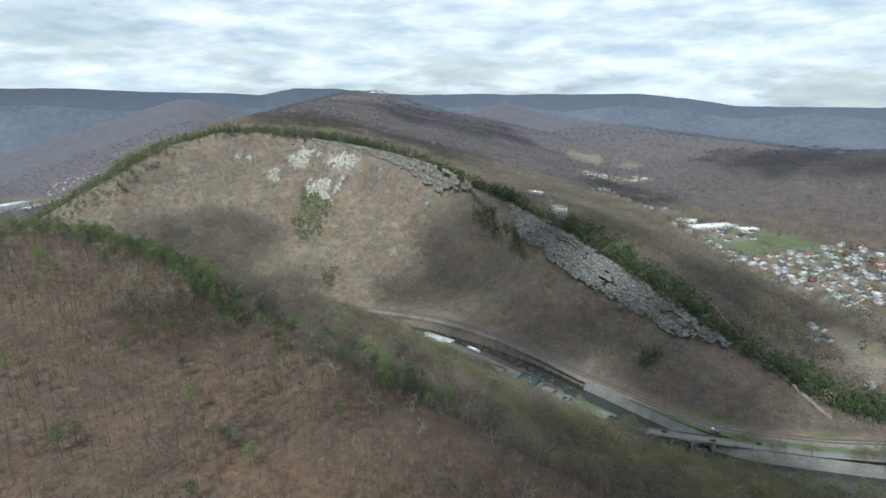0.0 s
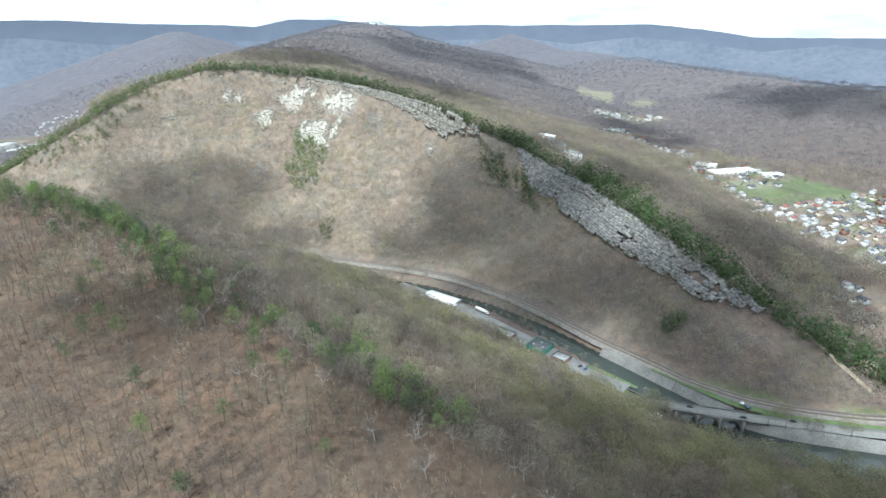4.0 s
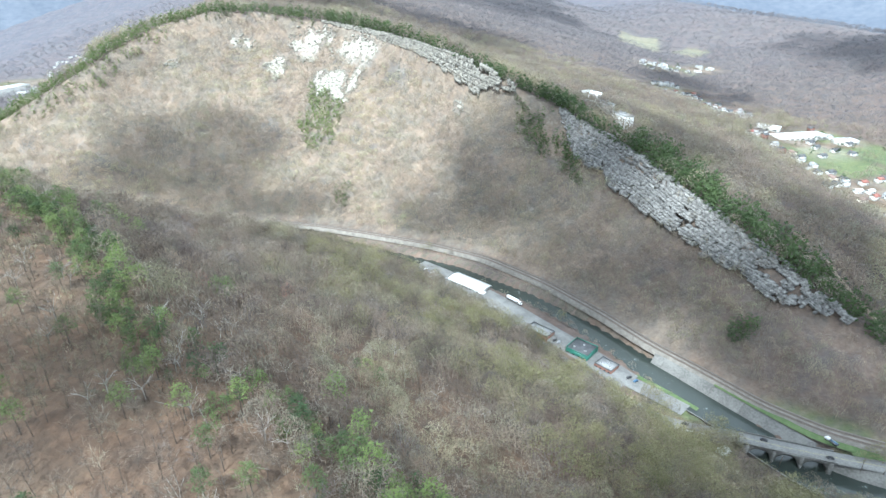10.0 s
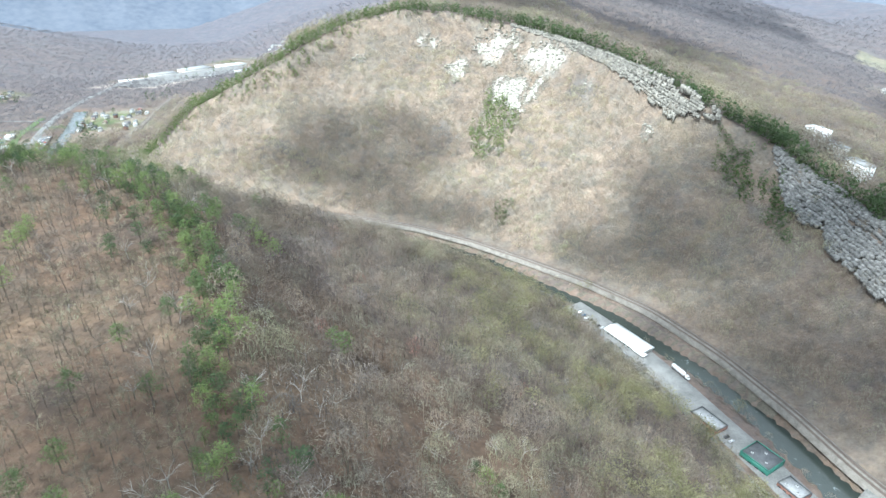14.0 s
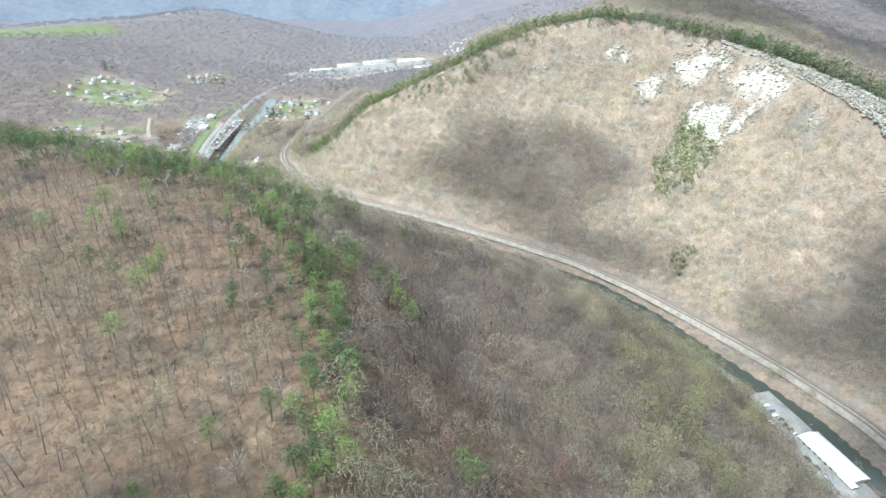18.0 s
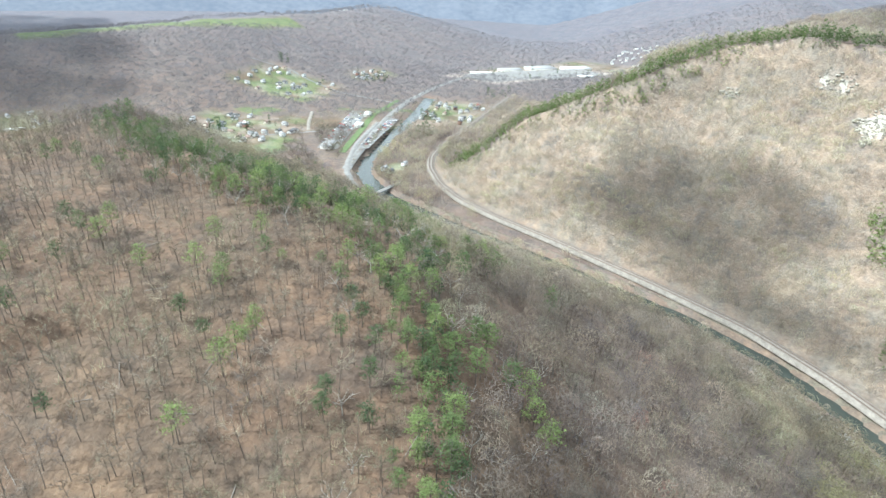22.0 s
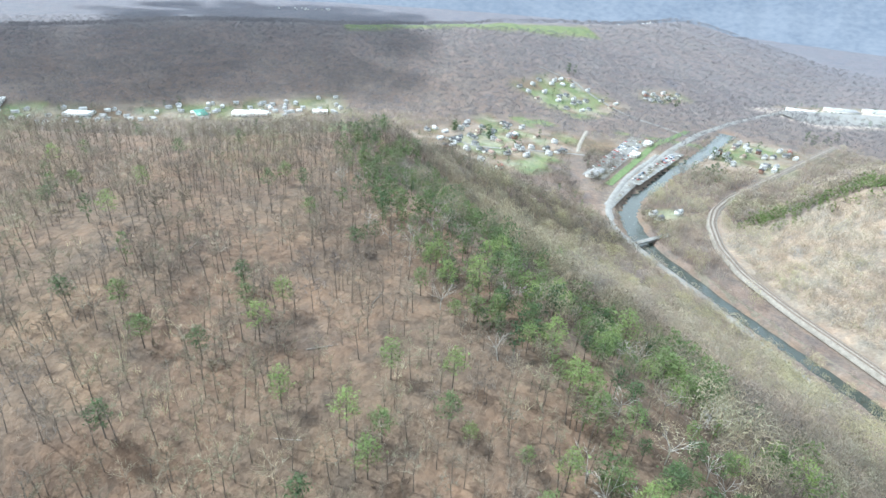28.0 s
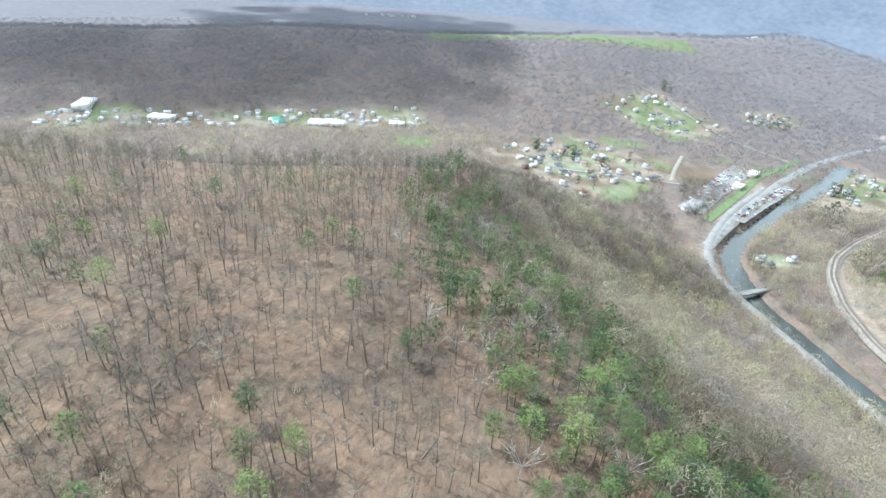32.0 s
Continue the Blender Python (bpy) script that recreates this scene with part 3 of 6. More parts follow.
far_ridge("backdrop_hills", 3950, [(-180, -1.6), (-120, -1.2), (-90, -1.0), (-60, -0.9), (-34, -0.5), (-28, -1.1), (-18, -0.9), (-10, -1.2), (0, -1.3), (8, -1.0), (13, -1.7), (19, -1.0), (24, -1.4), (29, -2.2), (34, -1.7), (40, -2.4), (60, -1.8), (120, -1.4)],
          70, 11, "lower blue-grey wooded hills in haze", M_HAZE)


# ---- trees ----
def tube(p, q, r0, r1, sides=3):
    """Vertices and triangles of a tapered stick."""
    p, q = np.asarray(p, float), np.asarray(q, float)
    a = q - p
    a = a / np.linalg.norm(a)
    b = np.cross(a, (0.3, 0.9, 0.2))
    b /= np.linalg.norm(b)
    c = np.cross(a, b)
    w = np.arange(sides) * 2 * math.pi / sides
    ring = np.cos(w)[:, None] * b + np.sin(w)[:, None] * c
    V = np.concatenate([p + ring * r0, q + ring * r1])
    F = []
    for i in range(sides):
        j = (i + 1) % sides
        F += [(i, j, sides + j), (i, sides + j, sides + i)]
    return V, np.array(F)


def merge(pieces):
    V, F, n = [], [], 0
    for v, f in pieces:
        V.append(v)
        F.append(f + n)
        n += len(v)
    return np.concatenate(V), np.concatenate(F)


def blade(p, q, w, rng):
    p, q = np.asarray(p, float), np.asarray(q, float)
    side = np.cross(q - p, rng.normal(size=3))
    side *= w / (np.linalg.norm(side) + 1e-9)
    return np.stack([p - side, p + side, q]), np.array([[0, 1, 2]])


def oak(seed, tall, spread):
    """An open-grown leafless oak: a dark leaning trunk that forks into a few limbs, and its thin pale twigs."""
    r = np.random.RandomState(seed)
    lean = r.normal(size=2) * 0.07 * tall
    base = tall * 0.0088
    mid = np.array([lean[0] * 0.5 + r.normal() * 0.15, lean[1] * 0.5 + r.normal() * 0.15, tall * 0.46])
    tip = np.array([lean[0], lean[1], tall * 0.86])
    wood = [tube((0, 0, -0.8), mid, base * 1.3, base * 0.8, 5), tube(mid, tip, base * 0.8, base * 0.2, 4)]
    twigs = []
    for i in range(6):
        f = 0.40 + 0.36 * (i + r.rand()) / 6
        start = mid * (f / 0.46) if f < 0.46 else mid + (tip - mid) * ((f - 0.46) / 0.40)
        az, reach = i * 2.4 + r.rand(), spread * r.uniform(0.6, 1.1)
        knee = start + np.array([math.cos(az) * reach * 0.45, math.sin(az) * reach * 0.45, tall * r.uniform(0.06, 0.13)])
        turn = az + r.normal() * 0.5
        end = knee + np.array([math.cos(turn) * reach * 0.5, math.sin(turn) * reach * 0.5, tall * r.uniform(0.08, 0.17)])
        wood += [tube(start, knee, base * 0.36, base * 0.2), blade(knee, end, base * 0.22, r)]
        for _ in range(17):
            a = start + (knee - start) * r.rand() if r.rand() < 0.3 else knee + (end - knee) * r.rand()
            d = r.normal(size=3) * np.array([1, 1, 0.5]) + np.array([math.cos(az) * 0.6, math.sin(az) * 0.6, 0.9])
            twigs.append(blade(a, a + d / np.linalg.norm(d) * tall * r.uniform(0.09, 0.22), 0.045, r))
    return merge(wood), merge(twigs)


def dome(seed, tall, spread, count, length, width, stem=True, tousle=0.34, span=1.25):
    """A leafless broad tree seen from above: a lumpy dome of fine twig sprays that lie along its rim, with gaps."""
    r = np.random.RandomState(seed)
    out = [tube((0, 0, -0.8), (r.normal() * 0.3, r.normal() * 0.3, tall * 0.55), tall * 0.016, tall * 0.008)] if stem else []
    mid, size = np.array([0, 0, tall * 0.52]), np.array([spread, spread, tall * 0.46])
    lumps = r.normal(size=(5, 3))
    lumps /= np.linalg.norm(lumps, axis=1)[:, None]
    for i in range(count):
        up = 1 - span * (i + r.rand()) / count
        az = i * 2.39996 + r.rand() * 0.5
        flat = math.sqrt(max(0.0, 1 - up * up))
        d = np.array([math.cos(az) * flat, math.sin(az) * flat, up])
        bulge = 0.80 + 0.28 * max(0.0, float((lumps @ d).max()) - 0.2) + 0.12 * r.rand()
        p = mid + d * size * bulge
        face = d + r.normal(size=3) * tousle
        way = np.array([d[0] * 0.5, d[1] * 0.5, 0.7]) + r.normal(size=3) * 0.6
        way -= face * (way @ face) / (face @ face)
        way /= np.linalg.norm(way) + 1e-9
        side = np.cross(face, way)
        side *= width * r.uniform(0.6, 1.3) / (np.linalg.norm(side) + 1e-9)
        L = length * r.uniform(0.6, 1.35)
        out.append((np.stack([p - way * L * 0.5 - side, p - way * L * 0.5 + side, p + way * L * 0.5 + d * 0.25]), np.array([[0, 1, 2]])))
    return merge(out)


def leafy(seed, low, tall, spread, clumps, leaves, size, flat=0.7):
    """A crown of small leaves gathered in uneven clumps, with gaps."""
    r = np.random.RandomState(seed)
    out = []
    for i in range(clumps):
        az, f = i * 2.4 + r.rand(), (i + 0.5) / clumps
        rad = spread * math.sin(math.pi * (0.18 + 0.72 * f)) * (0.25 + 0.75 * math.sqrt(r.rand()))
        c = np.array([math.cos(az) * rad, math.sin(az) * rad, low + (tall - low) * f])
        for _ in range(leaves):
            p = c + r.normal(size=3) * spread * np.array([0.23, 0.23, 0.23 * flat])
            a, b = r.normal(size=3), r.normal(size=3)
            a[2] *= 0.5
            out.append((np.stack([p + a * size * 0.5, p + b * size * 0.5, p - (a + b) * size * 0.4]), np.array([[0, 1, 2]])))
    return merge(out)


def pine_parts(seed, tall, spread):
    """A slender pine: a tall bare trunk, whorls of boughs and flat uneven pads of needles in its upper half."""
    r = np.random.RandomState(seed)
    bend = np.array([r.normal() * 0.5, r.normal() * 0.5, 0])
    top = np.array([0, 0, tall * 0.95]) + bend
    half = bend * 0.3 + (0, 0, tall * 0.5)
    trunk = [tube((0, 0, -0.8), half, 0.19, 0.13, 5), tube(half, top, 0.13, 0.04, 5)]
    leaves = []
    n = 22
    for i in range(n):
        f = (i + r.rand()) / n
        z = tall * (0.44 + 0.54 * f)
        az = i * 2.4 + r.rand()
        reach = spread * (1.0 - 0.72 * f ** 1.6) * r.uniform(0.45, 1.05) * min(1.0, 0.45 + 2.5 * f)
        p = np.array([math.cos(az) * reach, math.sin(az) * reach, z + 0.12 * reach]) + bend * f
        if i % 2 == 0:
            trunk.append(tube((bend[0] * f, bend[1] * f, z - 0.4), p - (0, 0, 0.15), 0.05, 0.015))
        for _ in range(30):
            q = p + r.normal(size=3) * spread * np.array([0.20, 0.20, 0.10])
            a, b = r.normal(size=3), r.normal(size=3)
            a[2], b[2] = a[2] * 0.6, b[2] * 0.6
            leaves.append((np.stack([q + a * 0.17, q + b * 0.17, q - (a + b) * 0.14]), np.array([[0, 1, 2]])))
    return merge(trunk), merge(leaves)


def shrub(seed):
    """A low thicket of bare stems."""
    r = np.random.RandomState(seed)
    out = []
    for i in range(12):
        a = i * 2.4 + r.rand()
        p = np.array([r.normal() * 0.5, r.normal() * 0.5, -0.1])
        out.append(blade(p, p + (math.cos(a) * (0.5 + r.rand()), math.sin(a) * (0.5 + r.rand()), 1.2 + 2.2 * r.rand()), 0.05, r))
    return merge(out)


def scatter(x0, x1, y0, y1, step, seed):
    r = np.random.RandomState(seed)
    gx, gy = np.meshgrid(np.arange(x0, x1, step), np.arange(y0, y1, step))
    return (gx + r.uniform(-0.48, 0.48, gx.shape) * step).ravel(), (gy + r.uniform(-0.48, 0.48, gy.shape) * step).ravel()


def plant(name, templates, X, Y, scale, tone, material, seed, label, category, sink=0.0, soft=False):
    """One mesh of many plants, each a turned and scaled template standing on the ground."""
    if len(X) == 0:
        return
    r = np.random.RandomState(seed)
    Z = height(X, Y) - sink
    kind, turn = r.randint(len(templates), size=len(X)), r.rand(len(X)) * 6.283
    VV, FF, TT, n = [], [], [], 0
    for k, (v, f) in enumerate(templates):
        w = np.where(kind == k)[0]
        if len(w) == 0:
            continue
        c, s, q = np.cos(turn[w])[:, None], np.sin(turn[w])[:, None], scale[w][:, None]
        P = np.stack([(v[:, 0] * c - v[:, 1] * s) * q + X[w][:, None], (v[:, 0] * s + v[:, 1] * c) * q + Y[w][:, None], v[:, 2] * q + Z[w][:, None]], -1)
        VV.append(P.reshape(-1, 3))
        FF.append((f[None] + (np.arange(len(w)) * len(v))[:, None, None]).reshape(-1, 3) + n)
        TT.append(np.repeat(tone[w], len(v)))
        n += len(w) * len(v)
    me = mesh_from(name, np.concatenate(VV), np.concatenate(FF), material, {"tone": np.concatenate(TT)}, soft)
    return tagged(new(name, me), label, category, kind="stuff")


def part(name, v, f, material, parent, label="", tone=0.5):
    ob = new(name, mesh_from(name, v, f, material, {"tone": np.full(len(v), tone)}))
    ob.parent = parent
    if label:
        ob["label"] = label
    return ob


def open_ground(X, Y):
    """Where nothing grows: 1 on roads, water, lots, roofs and scree."""
    g, town, gravel, clear = masks(X, Y)
    lot = along(LOT_LINE, X, Y)[0]
    return np.maximum.reduce([clear, 1 - smooth(15, 18, lot), 1 - smooth(9, 12, along(BEND, X, Y)[0]), (scree_mask(X, Y) > 0) * 1.0])


BEND = polyline([(-1118, 697, 4), (-1050, 655, 4), (-995, 627, 4.5), (-940, 604, 5), (-888, 588, 5), (-827, 576, 5), (-780, 556, 6)])
LOT_LINE = polyline([(-48, 582), (-20, 560), (12, 530), (40, 500), (66, 468), (90, 440), (110, 415), (126, 394)])
EYE_LINE = polyline([(0, -102), (-7, 60), (-37, 140), (-135, 220), (-238, 243)])

NEAR = [oak(20 + i, 9.8 + 0.8 * i, 2.6 + 0.25 * i) for i in range(5)]
MID = [dome(40 + i, 9.0 + 0.7 * i, 3.5 + 0.3 * i, 240, 1.35, 0.075) for i in range(6)]
OUTER = [dome(240 + i, 9.0 + 0.7 * i, 3.6 + 0.3 * i, 100, 1.7, 0.135) for i in range(6)]
FACEW = [dome(80 + i, 8.2 + 0.6 * i, 3.3 + 0.3 * i, 84, 1.7, 0.15, True, 0.26) for i in range(6)]
FARW = [dome(60 + i, 9 + 0.9 * i, 3.8 + 0.35 * i, 44, 1.9, 0.26, True, 0.2, 1.0) for i in range(4)]
VFARW = [dome(160 + i, 7.5 + 0.4 * i, 4.2, 20, 2.0, 0.42, False, 0.12, 0.8) for i in range(6)]
SHRUBS = [shrub(85 + i) for i in range(5)]
MID_PINES = [merge([tube((0, 0, -0.8), (0, 0, 8.5 + i), 0.2, 0.05), leafy(150 + i, 3.6, 9.6 + i, 2.7, 18, 15, 0.46, 0.6)]) for i in range(4)]
BUDS = [merge([dome(90 + i, 9.5 + i, 3.4 + 0.2 * i, 60, 1.5, 0.10), leafy(95 + i, 3.4, 9.8 + i, 3.6, 18, 15, 0.36)]) for i in range(3)]
PINES = [pine_parts(100 + 7 * i, 9.4 + 0.8 * i, 2.8 + 0.18 * i) for i in range(5)]
FAR_PINES = [leafy(130 + i, 1.0, 9 + i, 2.6, 8, 9, 0.9) for i in range(4)]
# lone pines of the open crest
LONE_PINES = np.array([(-261, 228), (-274, 247), (-240, 289), (-247, 278), (-205, 263), (-206, 249), (-230, 230), (-223, 264), (-335, 211), (-323, 223), (-378, 230), (-420, 219), (-276, 239), (-280, 187), (-286, 266), (-329, 164), (-325, 179), (-310, 188), (-265, 243), (-275, 263), (-292, 251), (-322, 213), (-311, 217), (-416, 138), (-456, 115), (-378, 162), (-452, 170), (-406, 213), (-409, 165), (-285, 224), (-358, 246), (-305, 203), (-400, 133), (-236, 276), (-192, 255), (-156, 225), (-161, 209), (-156, 186), (-235, 236), (-216, 213), (-255, 285), (-215, 271), (-135, 194), (-127, 157), (-111, 134), (-85, 166), (-74, 155), (-102, 165), (-71, 143), (-227, 274), (-139, 167), (-140, 157)], float)
# how far the belt of pines reaches over the crest and down the slope, along the rim
BELT_X = (-520, -450, -360, -300, -240, -180, -115, -80, -40, 10)
BELT_IN = (18, 22, 24, 20, 11, 7, 17, 12, 4, 2)
BELT_OUT = (-18, -50, -48, -36, -12, -11, -4, -10, -27, -30)


def woods():
    X, Y = scatter(-1000, 560, -60, 1120, 5.3, 1)
    r = np.random.RandomState(9)
    de, ze, se = along(N_EDGE, X, Y)
    dr, _, sr = along(RAIL, X, Y)
    ds, _, ss = along(S_EDGE, X, Y)
    dp = along(EYE_LINE, X, Y)[0]
    db = along(S_BASE, X, Y)[0]
    dw = along(RIVER, X, Y)[0]
    keep = open_ground(X, Y) < 0.45
    keep &= ~((sr < 0) & (dr < 42) & (dw < 42) & (dr + dw < 60) & (X > -700) & (X < 330) & (r.rand(len(X)) < 0.9)) & (dr > 10)
    keep &= ~((along(SROAD, X, Y)[0] < np.where(sr < 0, 15, 0)) & (X < -70))
    keep &= ~((ss > 0) & (Y < 60) & (X > -40) & (Y < 10))
    face = (sr > 0) & (se < 0)
    crest = ss > 0
    patch = vnoise(X, Y, 70) * 0.6 + vnoise(X, Y, 23) * 0.4
    tone = np.clip(0.02 + 0.5 * patch + 0.55 * r.rand(len(X)) ** 1.5, 0, 1)
    # Light put into tone: sunlit face paler, shaded east end darker, west slope raised
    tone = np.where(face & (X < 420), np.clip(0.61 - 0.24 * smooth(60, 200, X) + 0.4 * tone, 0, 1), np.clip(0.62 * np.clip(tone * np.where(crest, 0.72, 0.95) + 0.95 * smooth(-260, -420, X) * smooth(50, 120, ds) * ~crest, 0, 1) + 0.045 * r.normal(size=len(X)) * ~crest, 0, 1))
    tone = np.where(se > 0, 0.38 + 0.25 * tone, tone)
    # cliffs stay bare
    keep &= ~(face & (de < np.where(X > 95, 19, 8) * (0.6 + 0.8 * vnoise(X, Y, 16))) & (X > -215) & (X < 290) & (r.rand(len(X)) < 0.9))
    # open oak wood on the crest, closed wood on the slopes
    keep &= ~(crest & (r.rand(len(X)) < 0.06 + 0.35 * (vnoise(X, Y, 31) > 0.64)))
    over = np.where(crest, ds, -ds)
    belt = (over < np.interp(X, BELT_X, BELT_IN)) & (over > np.interp(X, BELT_X, BELT_OUT)) & ~face & (se < 0) & (X > -520) & (X < 10) & (Y < 440)
    thick = np.interp(X, (-520, -420, -250, -235, -120, -105, 10), (0.40, 0.42, 0.42, 0.75, 0.70, 0.32, 0.30)) * np.where(over < -18, 0.55, 1.0)
    pines = keep & ((belt & (vnoise(X, Y, 19) > 0.30) & (r.rand(len(X)) < thick))
                    | (~crest & ~face & (se < 0) & (ds < 90) & (Y < 440) & (X > -460) & (X < 10) & (vnoise(X, Y, 22) > 0.74) & (r.rand(len(X)) < 0.3))
                    | (crest & (ds < 80) & (X < -200) & (vnoise(X + 90, Y, 25) > 0.74) & (r.rand(len(X)) < 0.28))
                    | (crest & (r.rand(len(X)) < np.where(Y < 150, 0.022, 0.008))))
    far_pines = keep & (((se > 0) & (de < np.where(X > 95, 14 + 44 * vnoise(X, Y, 60), 12 + 22 * vnoise(X, Y, 40))) & (X > -720) & (X < 420) & (r.rand(len(X)) < 0.85) & (np.hypot((X - 175) / 42, (Y - 780) / 115) > 1))
                        | (face & (de < np.where(X < -400, 7 + 11 * vnoise(X, Y, 24), 8)) & (X < -200) & (X > -720) & (r.rand(len(X)) < 0.8))
                        | ((np.hypot((X + 188) / 27, (Y - 804) / 44) + 0.8 * vnoise(X, Y, 14) < 1.38) & (r.rand(len(X)) < 0.95)) | (np.hypot((X + 149) / 9, (Y - 702) / 14) < 1)
                        | (face & (de < 12 + 50 * vnoise(X + 5, Y, 19)) & (X > 60) & (X < 125) & (r.rand(len(X)) < 0.85))
                        | (np.hypot((X - 216) / 12, (Y - 425) / 9) < 1))
    bud = keep & ~pines & ~far_pines & ~crest & ~face & (se < 0) & (db < 210) & (X > -130) & (X < 330) & (r.rand(len(X)) < np.where(X > 20, 0.8, 0.55) * smooth(230, 30, db) * (vnoise(X, Y, 21) > np.where(X > 20, 0.40, 0.50)))
    bud |= keep & ~face & (se < 0) & ~crest & (X < -300) & (X > -660) & (r.rand(len(X)) < 0.12 * smooth(260, 60, db))
    bud |= keep & ~face & (se < 0) & (dw < 30) & (r.rand(len(X)) < np.where(X > -120, 0.35, 0.12))
    bud &= np.hypot(X - 196, Y - 314) > 20
    bare = keep & ~pines & ~far_pines & ~bud & (np.hypot(X - 196, Y - 314) > 20)
    near = bare & crest & (dp < 360)
    mid = bare & ~near & (se < 0) & ~face & (r.rand(len(X)) < 0.52)
    slope = bare & ~near & face & (r.rand(len(X)) < 0.8)
    back = bare & ~near & (se > 0) & (r.rand(len(X)) < 0.48)
    sc = r.uniform(0.65, 1.25, len(X)) * (1 + 0.35 * (~crest & ~face & (db < 300)))
    # countable trees of the crest
    idx = np.where(near & crest & (X < -60) & (X > -420) & (Y > 90))[0]
    pick = idx[r.permutation(len(idx))[:290]]
    singles("bare_tree", NEAR, X[pick], Y[pick], sc[pick], "trees on the ridge", "leafless oak tree on brown leaf litter", "tree", False, r)
    rest = near.copy()
    rest[pick] = False
    w = np.where(rest)[0]
    plant("oak_trunks", [t[0] for t in NEAR], X[w], Y[w], sc[w], tone[w], M_TRUNK, 3, "dark leaning trunks of leafless oaks on the ridge", "woods")
    plant("oak_twigs", [t[1] for t in NEAR], X[w], Y[w], sc[w], 0.10 + 0.8 * tone[w], M_TWIG, 3, "thin grey-brown twigs of leafless oaks on the ridge", "woods")
    w = np.where(mid & (dp < 300))[0]
    plant("leafless_slope_woods", MID, X[w], Y[w], sc[w], tone[w], M_TWIG, 4, "leafless grey and mauve woods on the steep slope below the rim", "woods")
    w = np.where(mid & (dp >= 300))[0]
    plant("leafless_lower_woods", OUTER, X[w], Y[w], sc[w], tone[w], M_TWIG, 24, "leafless grey and tan woods towards the creek", "woods")
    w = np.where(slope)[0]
    plant("leafless_face_woods", FACEW, X[w], Y[w], sc[w], tone[w], M_TWIG, 14, "leafless tan and grey-purple woods on the mountain face, painted paler for sunlight", "woods")
    w = np.where(back)[0]
    plant("leafless_mountain_woods", FARW, X[w], Y[w], sc[w] * 1.25, tone[w], M_TWIG, 5, "leafless woods on the mountain's back", "woods")
    w = np.where(bud)[0]
    plant("budding_woods", BUDS, X[w], Y[w], sc[w], np.clip(np.where(X[w] < -280, 0.75, 0.22) + 0.5 * tone[w] + 0.12 * r.normal(size=len(w)), 0, 1), M_BUD, 6, "trees with pale yellow-green spring leaves by the creek", "woods")
    w = np.where(far_pines)[0]
    fresh = np.hypot((X[w] + 188) / 34, (Y[w] - 804) / 56) < 1
    plant("pine_woods", FAR_PINES, X[w], Y[w], sc[w] * np.where(fresh, 1.15, np.where(X[w] > 60, 1.2, 1.0)), np.clip(tone[w] * 0.5 + 0.45 * fresh + 0.35 * smooth(-330, -450, X[w]), 0, 1), M_PINE, 7, "dark green pines along the mountain's edge", "woods")
    idx = np.where(pines)[0]
    order = idx[np.argsort(dp[idx])]
    lone = np.full(len(LONE_PINES), 1.08)
    singles("pine_tree", PINES, np.r_[LONE_PINES[:, 0], X[order[:250]]], np.r_[LONE_PINES[:, 1], Y[order[:250]]], np.r_[lone, 0.92 * sc[order[:250]]], "pines on the ridge", "bright green pine tree with a tall bare trunk", "pine tree", True, r)
    bx, by = scatter(-520, 12, 90, 400, 3.4, 61)
    bd, _, bs = along(S_EDGE, bx, by)
    over = bd * bs
    bk = (over < np.interp(bx, BELT_X, BELT_IN)) & (over > np.interp(bx, BELT_X, BELT_OUT)) & (vnoise(bx, by, 17) > 0.33)
    bk &= r.rand(len(bx)) < np.interp(bx, (-520, -420, -250, -235, -120, -100, 10), (0.16, 0.22, 0.28, 0.40, 0.34, 0.12, 0.14))
    bx, by = bx[bk], by[bk]
    plant("rim_pines", MID_PINES, bx, by, r.uniform(0.5, 1.05, len(bx)), np.clip(0.75 * vnoise(bx, by, 13) + 0.22 * r.normal(size=len(bx)) - 0.06, 0, 0.9), M_PINE, 62, "dense belt of green pines along the ridge's rim", "woods")
    w = order[250:]
    plant("crest_pines", MID_PINES, X[w], Y[w], sc[w] * 0.9, tone[w], M_PINE, 8, "green pines further along the ridge", "woods")
    ux, uy = scatter(-600, 120, 0, 330, 4.2, 77)
    uk = (along(S_EDGE, ux, uy)[2] > 0) & (vnoise(ux, uy, 26) > 0.45)
    ux, uy = ux[uk], uy[uk]
    plant("undergrowth", SHRUBS, ux, uy, r.uniform(0.6, 1.4, len(ux)), np.clip(vnoise(ux, uy, 30) + 0.3 * r.normal(size=len(ux)), 0, 1), M_TWIG, 78, "bare brown undergrowth on the ridge", "undergrowth")
    tx, ty = scatter(-1600, 760, -380, 1800, 10.5, 79)
    tk = (masks(tx, ty)[1] > 0.4) & (r.rand(len(tx)) < 0.3)
    tx, ty = tx[tk], ty[tk]
    plant("town_trees", FARW, tx, ty, r.uniform(0.4, 0.8, len(tx)), 0.2 + 0.4 * r.rand(len(tx)), M_TWIG, 80, "leafless trees between the houses", "trees")
    tx, ty = scatter(-1600, 760, -380, 1800, 34, 81)
    tk = (masks(tx, ty)[1] > 0.5) & (r.rand(len(tx)) < 0.4)
    tx, ty = tx[tk], ty[tk]
    plant("town_conifers", FAR_PINES, tx, ty, r.uniform(0.7, 1.5, len(tx)), 0.2 * r.rand(len(tx)), M_PINE, 82, "dark conifers in the town gardens", "trees")
    red = mat("red_buds", (0.16, 0.085, 0.07), (0.27, 0.13, 0.10), 0.2, 0.85)
